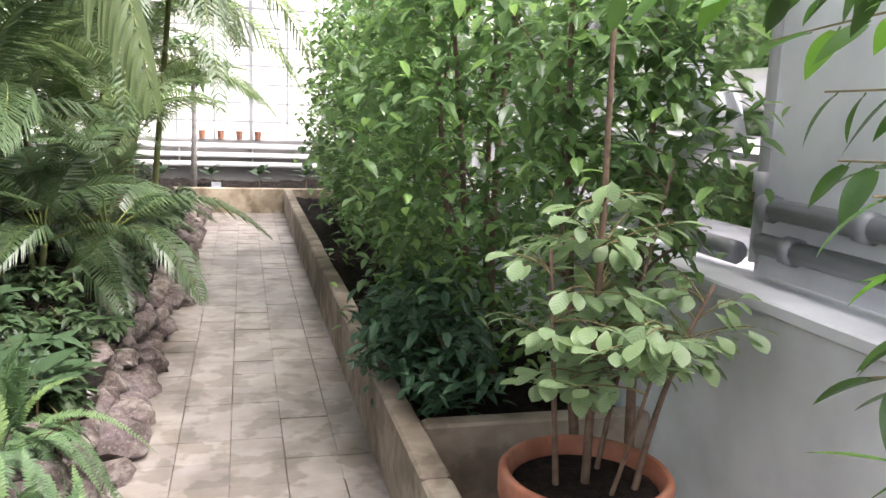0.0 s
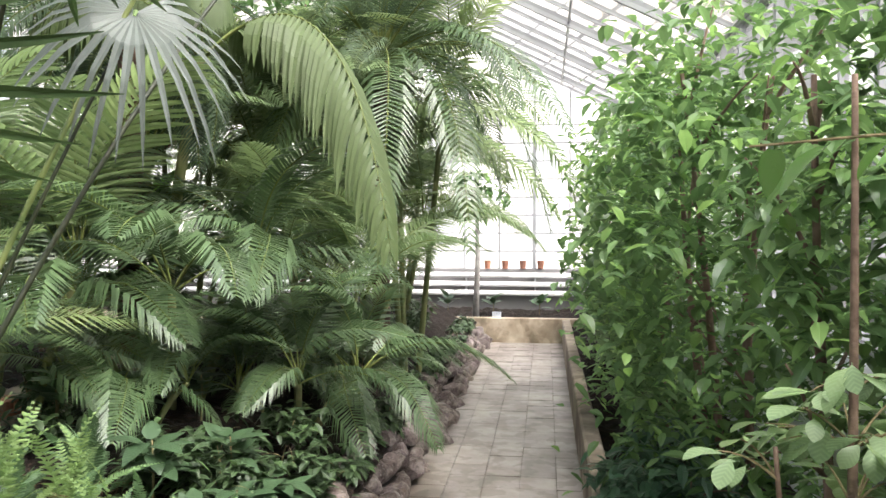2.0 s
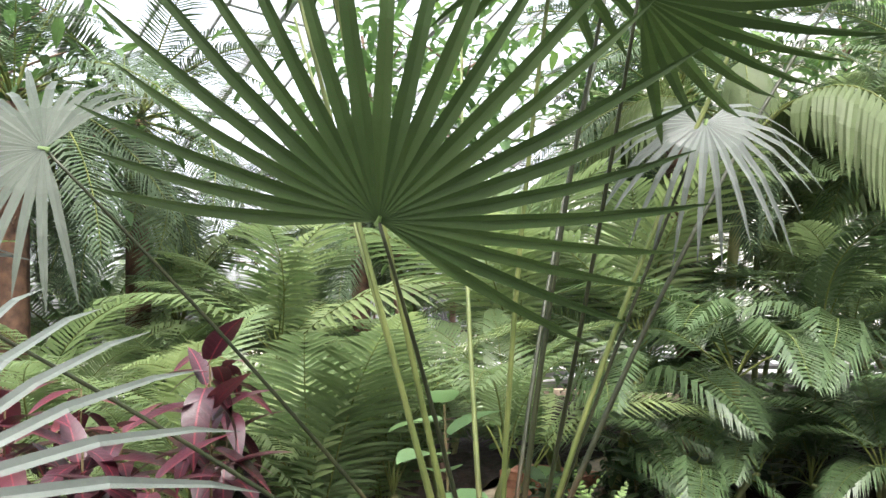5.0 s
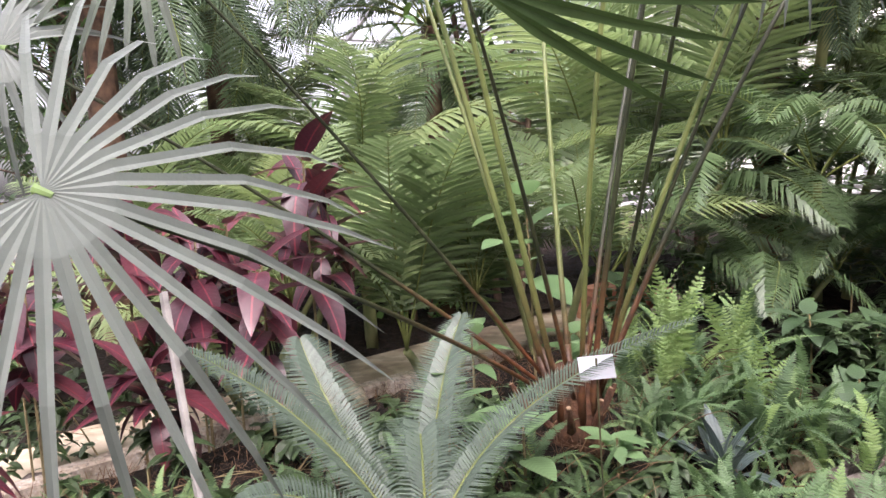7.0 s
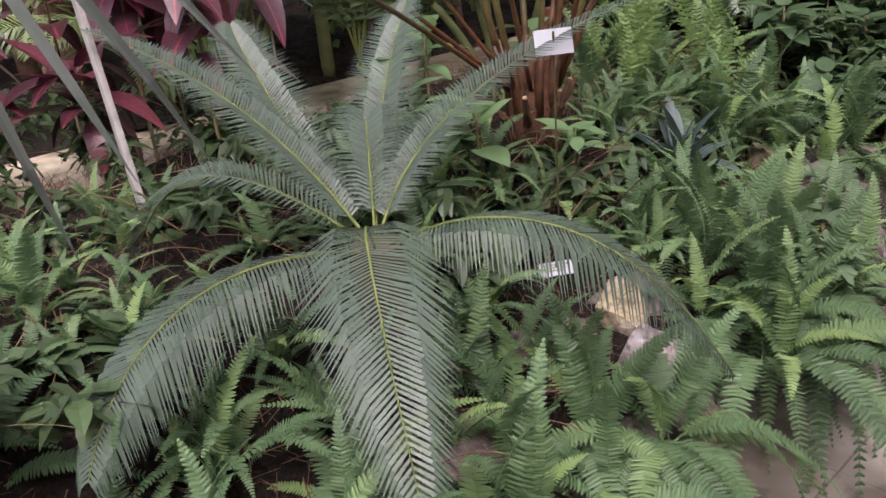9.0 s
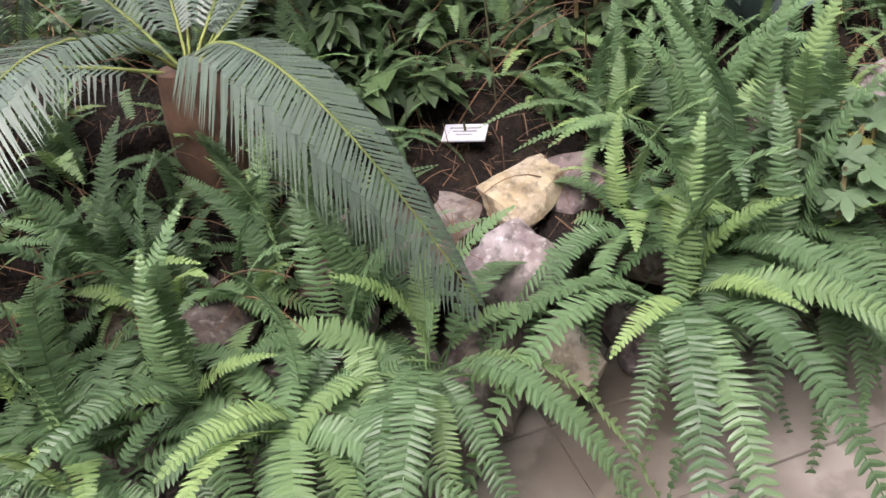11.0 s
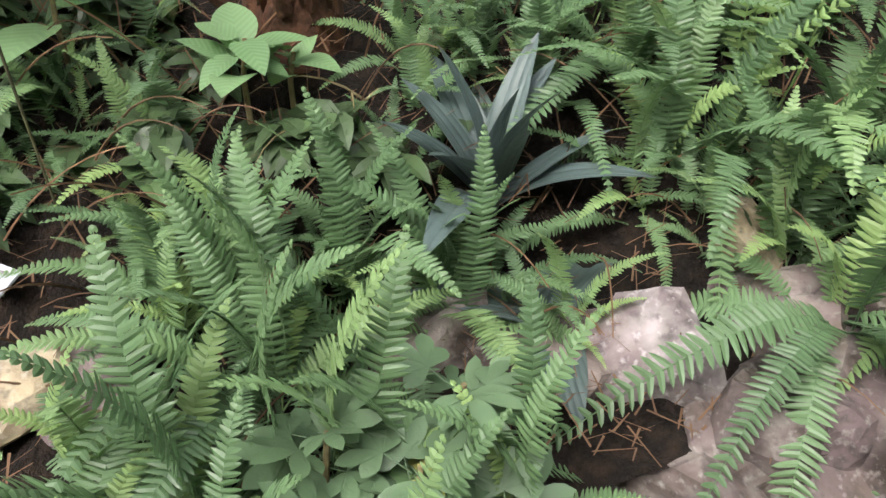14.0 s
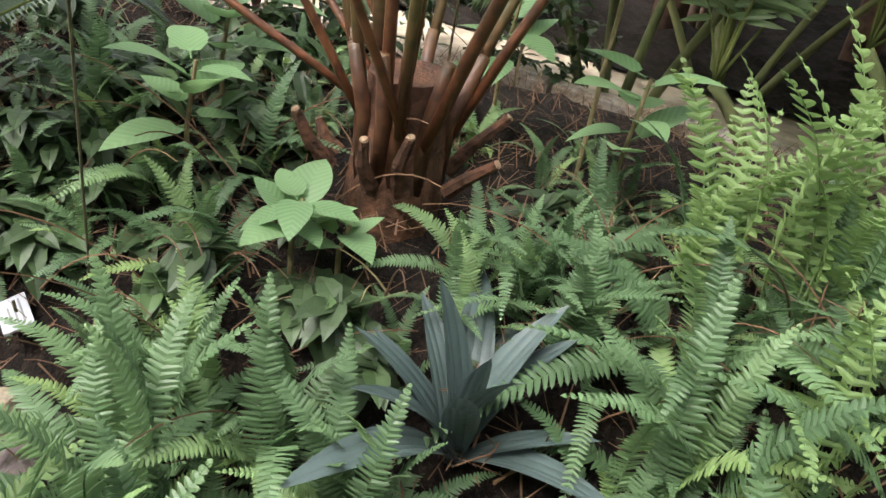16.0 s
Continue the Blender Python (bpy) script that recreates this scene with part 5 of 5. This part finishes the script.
for k, (x, y, h) in enumerate(((-0.18, 4.36, 0.2), (-0.12, 4.28, 0.16), (-0.22, 4.26, 0.22), (-0.15, 4.46, 0.14), (-0.3, 4.42, 0.2))):
    rosette("finger_leaf_plant", (x, y, 0.27), "small plant with finger-lobed grey-green leaves", "plant", "fingers", 9, (-20, 50), 0.72, 140 + k, h, "finger-leaved plants")
rosette("heart_leaf_plant", (-1.5, 4.45, 0.38), "plant with large heart-shaped leaves on tall stems", "plant", "heart", 6, (-20, 35), 0.9, 41, 0.85)
rosette("heart_leaf_plant", (-2.3, 5.9, 0.3), "plant with large heart-shaped leaves on tall stems", "plant", "heart", 7, (-20, 35), 1.0, 42, 0.7)
for k, (x, y, n, h) in enumerate(((-0.42, 5.45, 18, 0.25), (-0.36, 5.65, 14, 0.2), (-0.6, 5.32, 16, 0.3), (-0.55, 5.6, 16, 0.3), (-0.7, 5.9, 16, 0.35), (-0.5, 6.0, 16, 0.25), (-0.45, 5.75, 14, 0.2), (-0.85, 5.45, 16, 0.35), (-1.7, 6.1, 14, 0.4), (-1.4, 6.4, 14, 0.35), (-2.0, 5.7, 12, 0.3), (-1.2, 6.7, 12, 0.3))):
    rosette("dark_leaf_plant", (x, y, 0.3), "low plant with dark pointed leaves", "plant", "dark", n, (-15, 40), 1.0, 50 + k, h)
for k, (x, y, n, h) in enumerate(((-2.1, 2.75, 16, 0.75), (-2.45, 3.2, 18, 1.2), (-2.3, 3.55, 16, 0.95), (-2.6, 2.7, 16, 1.0), (-2.0, 3.1, 14, 0.4), (-2.8, 3.6, 18, 1.25), (-1.9, 2.45, 12, 0.35), (-3.0, 2.9, 18, 1.3), (-1.95, 3.72, 16, 1.05), (-2.35, 4.02, 18, 1.2), (-1.78, 3.42, 14, 0.7), (-2.15, 3.35, 16, 0.85))):
    rosette("red_cordyline", (x, y, 0.3), "cordyline with dark red and pink leaves", "plant", "red", n + 6, (-40, 55), 1.0, 70 + k, h, "red cordylines")
rosette("banana_plant", (-3.2, 9.2, 0.3), "banana plant with broad bright green leaves", "plant", "banana", 6, (30, 75), 1.1, 91, 1.8, stem=M["cane"])
rosette("banana_plant", (-4.8, 9.0, 0.3), "banana plant with broad bright green leaves", "plant", "banana", 6, (20, 70), 1.1, 92, 2.2, stem=M["cane"])


# ---- labels and stakes ----
def plant_label(at, way, w=0.11, h=0.065, stake=0.2, lines=3):
    t = thing("plant_label", at, "white plant label with unreadable lines on a stake", "label", "plant labels")
    m = aim((0, 0, -0.03), way)
    g = Geo()
    g.box((-w / 2, -h / 2, -0.002), (w / 2, h / 2, 0.002))
    part("card", g, M["card"], t, m=m)
    for i in range(lines):
        g = Geo()
        yy = h * (0.25 - 0.2 * i)
        ww = w * (0.36, 0.28, 0.2)[i % 3]
        g.box((-ww, yy - 0.0017, 0.0024), (ww, yy + 0.0017, 0.0034))
        part("text_line", g, M["ink"], t, m=m)
    g = Geo()
    g.tube([(0, 0, -0.004), (-0.01, 0.01, -stake)], 0.003, 0.002, 5)
    part("stake", g, M["petiole_dark"], t)
    return t


plant_label((-0.62, 3.75, 0.475), (-0.8, 0.5, 0.35), 0.095, 0.05, 0.1)
plant_label((-0.68, 3.84, 1.06), (-0.3, 0.2, 1.0), 0.1, 0.065, 0.6, 0)
plant_label((0.0, 14.75, 0.42), (0, 0.3, 1), 0.14, 0.09, 0.15, 2)
plant_label((-0.55, 14.75, 0.42), (0, 0.3, 1), 0.14, 0.09, 0.15, 2)
g = Geo()
g.box((-0.018, -0.009, -0.5), (0.018, 0.009, 0.5), 0.003)
solid("wooden_stake", g, M["grey_wood"], "grey weathered wooden stake leaning in the bed", "stake", m=aim((-1.47, 3.0, 0.82), (0.1, 1, 0)) @ Matrix.Rotation(radians(-14), 4, "Y"))
g = Geo()
g.tube([(-1.86, 4.8, 0.45), (-1.8, 4.84, 0.7)], 0.012, 0.01, 6)
solid("wooden_peg", g, M["cut"], "short pale wooden peg stuck in the soil", "stake")

# ---- terracotta pot with its plant ----
POT = V((1.42, 4.25, 0.0))
pot = thing("flower_pot", POT, "large terracotta pot with a rolled rim on the concrete floor", "pot")
g = Geo()
prof = [(0.0, 0.0), (0.19, 0.0), (0.235, 0.46), (0.262, 0.465), (0.27, 0.49), (0.27, 0.56), (0.258, 0.575), (0.242, 0.57), (0.232, 0.5), (0.228, 0.42), (0.0, 0.42)]
n = 40
vs = [(a * math.cos(2 * math.pi * k / n), a * math.sin(2 * math.pi * k / n), b) for a, b in prof for k in range(n)]
fs = [(i * n + k, i * n + (k + 1) % n, (i + 1) * n + (k + 1) % n, (i + 1) * n + k) for i in range(len(prof) - 1) for k in range(n)]
g.add(vs, fs)
part("pot_body", g, M["terracotta"], pot, smooth=True)
g = Geo()
g.tube([(0, 0, 0.43), (0, 0, 0.515)], 0.229, 0.229, 28)
part("potting_soil", g, M["soil"], pot)
tree = thing("potted_fig", POT + V((0, 0, 0.515)), "potted fig with brown stems and pale rounded leaves", "shrub")
r = random.Random(3)
stems = []
for b, md, tp, rd in (((0.01, 0.02, -0.05), (0.03, 0.05, 0.7), (0.04, 0.12, 1.6), 0.015), ((-0.08, 0.03, -0.05), (-0.12, 0.0, 0.3), (-0.16, 0.0, 0.75), 0.011), ((0.14, -0.05, -0.05), (0.2, -0.02, 0.3), (0.42, 0.05, 0.62), 0.012), ((0.08, 0.1, -0.05), (0.2, 0.2, 0.4), (0.36, 0.25, 1.0), 0.01), ((0.05, -0.06, -0.05), (0.1, -0.12, 0.25), (0.12, -0.2, 0.55), 0.008)):
    g = Geo()
    pts = bez(b, md, tp, 12)
    g.tube(pts, rd, rd * 0.5, 7)
    part("stem", g, M["bark"], tree, smooth=True)
    stems.append(pts)
for k in range(120):
    pts = stems[0] if k % 3 == 0 else stems[1 + k % 4]
    lo, hi = (1, 7) if pts is stems[0] else (2, 12)
    p = pts[r.randint(lo, hi)]
    if p.z < 0.26:
        continue
    az = r.uniform(0, 6.28)
    L = r.uniform(0.07, 0.24)
    e = p + V((math.cos(az) * L, math.sin(az) * L, r.uniform(-0.03, 0.12)))
    g = Geo()
    g.tube(bez(p, (p + e) * 0.5 + V((0, 0, 0.03)), e, 5), 0.004, 0.0015, 5)
    tw = part("twig", g, M["twig"], tree)
    for j in range(6):
        s = 0.4 + 0.12 * j
        q = p + (e - p) * s
        a2 = az + (1 if j % 2 else -1) * r.uniform(0.5, 1.1) * (1 if j < 5 else 0.1)
        way = V((math.cos(a2), math.sin(a2), r.uniform(-0.8, 0.15)))
        part("leaf", r.choice(LEAF["pot"]), None, tree, m=aim(q, way, (r.uniform(-0.3, 0.3), r.uniform(-0.3, 0.3), 1)) @ Matrix.Scale(r.uniform(0.65, 1.05), 4))
# glossy twig reaching over from a tall shrub on the side floor
shrub2 = thing("rubber_fig", (1.62, 2.9, 0.0), "tall fig with glossy oval leaves on thin horizontal twigs", "shrub")
O2 = V((1.62, 2.9, 0.0))
g = Geo()
g.tube(bez((0, 0, -0.02), (0.05, -0.02, 0.9), (0.02, 0.0, 2.3), 12), 0.02, 0.009, 7)
part("trunk", g, M["bark"], shrub2, smooth=True)
r = random.Random(8)
for p0, e in (*(((0.02, 0, zz), (-0.28 - 0.1 * (k % 3), 0.12 + 0.14 * (k % 4), zz + 0.1 * (k % 3) - 0.1)) for k, zz in enumerate((1.6, 1.7, 1.8, 1.9, 2.0, 2.1))), ((0.02, 0, 1.54), (-0.485, 0.024, 1.568)), ((0.02, 0, 1.46), (-0.488, -0.036, 1.492)), ((0.02, 0, 1.30), (-0.438, 0.038, 1.331)), ((0.02, 0, 1.23), (-0.495, -0.067, 1.263)), ((0.02, 0, 1.10), (-0.437, 0.038, 1.128)), ((0.02, 0, 1.10), (-0.514, -0.110, 1.129)), ((0.02, 0, 1.57), (-0.391, 0.203, 1.601)), ((0.02, 0, 1.37), (-0.444, -0.014, 1.397)), ((0.02, 0, 1.84), (-0.62, 0.54, 1.86)), ((0.02, 0, 1.7), (-0.45, 0.25, 1.95)), ((0.02, 0, 1.85), (-0.3, -0.15, 1.9)), ((0.02, 0, 1.3), (-0.3, 0.15, 1.35)), ((0.02, 0, 1.0), (-0.25, 0.1, 1.02)), ((0.02, 0, 1.95), (-0.2, 0.45, 2.2)), ((0.02, 0, 1.45), (-0.22, -0.2, 1.5))):
    p0, e = V(p0), V(e)
    g = Geo()
    g.tube(bez(p0, (p0 + e) * 0.5 + V((0, 0, 0.02)), e, 6), 0.0036, 0.0016, 5)
    part("twig", g, M["twig"], shrub2)
    d = (e - p0).normalized()
    az = math.atan2(d.y, d.x)
    nn = 9
    for j in range(nn):
        s = 0.3 + 0.7 * (j + 0.5) / nn
        a2 = az + (1 if j % 2 else -1) * r.uniform(0.4, 1.2)
        way = V((math.cos(a2), math.sin(a2), r.uniform(-1.6, -0.1)))
        part("leaf", r.choice(LEAF["rubber"]), None, shrub2, m=aim(p0 + (e - p0) * s, way, (r.uniform(-0.4, 0.4), r.uniform(-0.4, 0.4), 1)) @ Matrix.Scale(r.uniform(0.45, 0.75) if e.x < -0.55 else r.uniform(0.6, 0.9), 4))

# plants in the end planter
for k in range(5):
    rosette("planter_plant", (-1.6 + k * 0.75, 15.4, 0.2), "small dark-leaved plant in the end planter", "plant", "dark", 9, (0, 60), 1.3, 120 + k, 0.4)
pt = thing("slender_tree", (-0.35, 15.0, 0.3), "slender young tree with a pale trunk in the end planter", "tree")
g = Geo()
g.tube([(0, 0, -0.1), (0.03, 0, 1.0), (0, 0.05, 2.2)], 0.055, 0.03, 8)
part("trunk", g, M["grey_wood"], pt, smooth=True)
g = Geo()
crown(g, (0, 0, 2.0), (0.6, 0.4, 0.5), 260, 0.2, 0.07, random.Random(4))
part("crown", g, M["far_leaf"], pt)
for k in range(4):
    g = Geo()
    g.tube([(-0.3 + k * 0.32, GY1 + 0.02, 0.99), (-0.3 + k * 0.32, GY1 + 0.02, 1.14)], 0.05, 0.065, 12)
    solid("sill_pot", g, M["brick"], "small brown pot on the window sill", "pot", group="pots on the sill")

# ---- paving tiles ----
T = 0.25
tiles = []
for s in range(4):
    g = Geo()
    g.box((-0.1235, -0.1245, -0.03), (0.1235, 0.1245, 0.0), 0.0015)
    tiles.append(g.mesh("tile_shape", M["tile"]))
r = random.Random(2)
rest = Geo()
count = 0
for j in range(int((PY1 - PY0) / T)):
    for i in range(-2, 4):
        x, y = T * (i + 0.5) + 0.08, PY1 - T * (j + 0.5) - 0.01
        if x < -0.2 and y > 6:
            continue
        if x < -0.2 or y < 1.5 or count >= 300:
            rest.box((x - 0.122, y - 0.122, -0.03), (x + 0.122, y + 0.122, r.uniform(-0.002, 0.002)), 0.003)
        else:
            count += 1
            part("tile", tiles[0], None, floor, m=pose(x + r.uniform(-0.002, 0.002), y + r.uniform(-0.002, 0.002), r.uniform(-0.003, 0.002), r.uniform(-0.4, 0.4), r.uniform(-0.4, 0.4), r.choice((0, 180))))
part("tile_rest", rest, M["tile"], floor)["kind"] = "stuff"
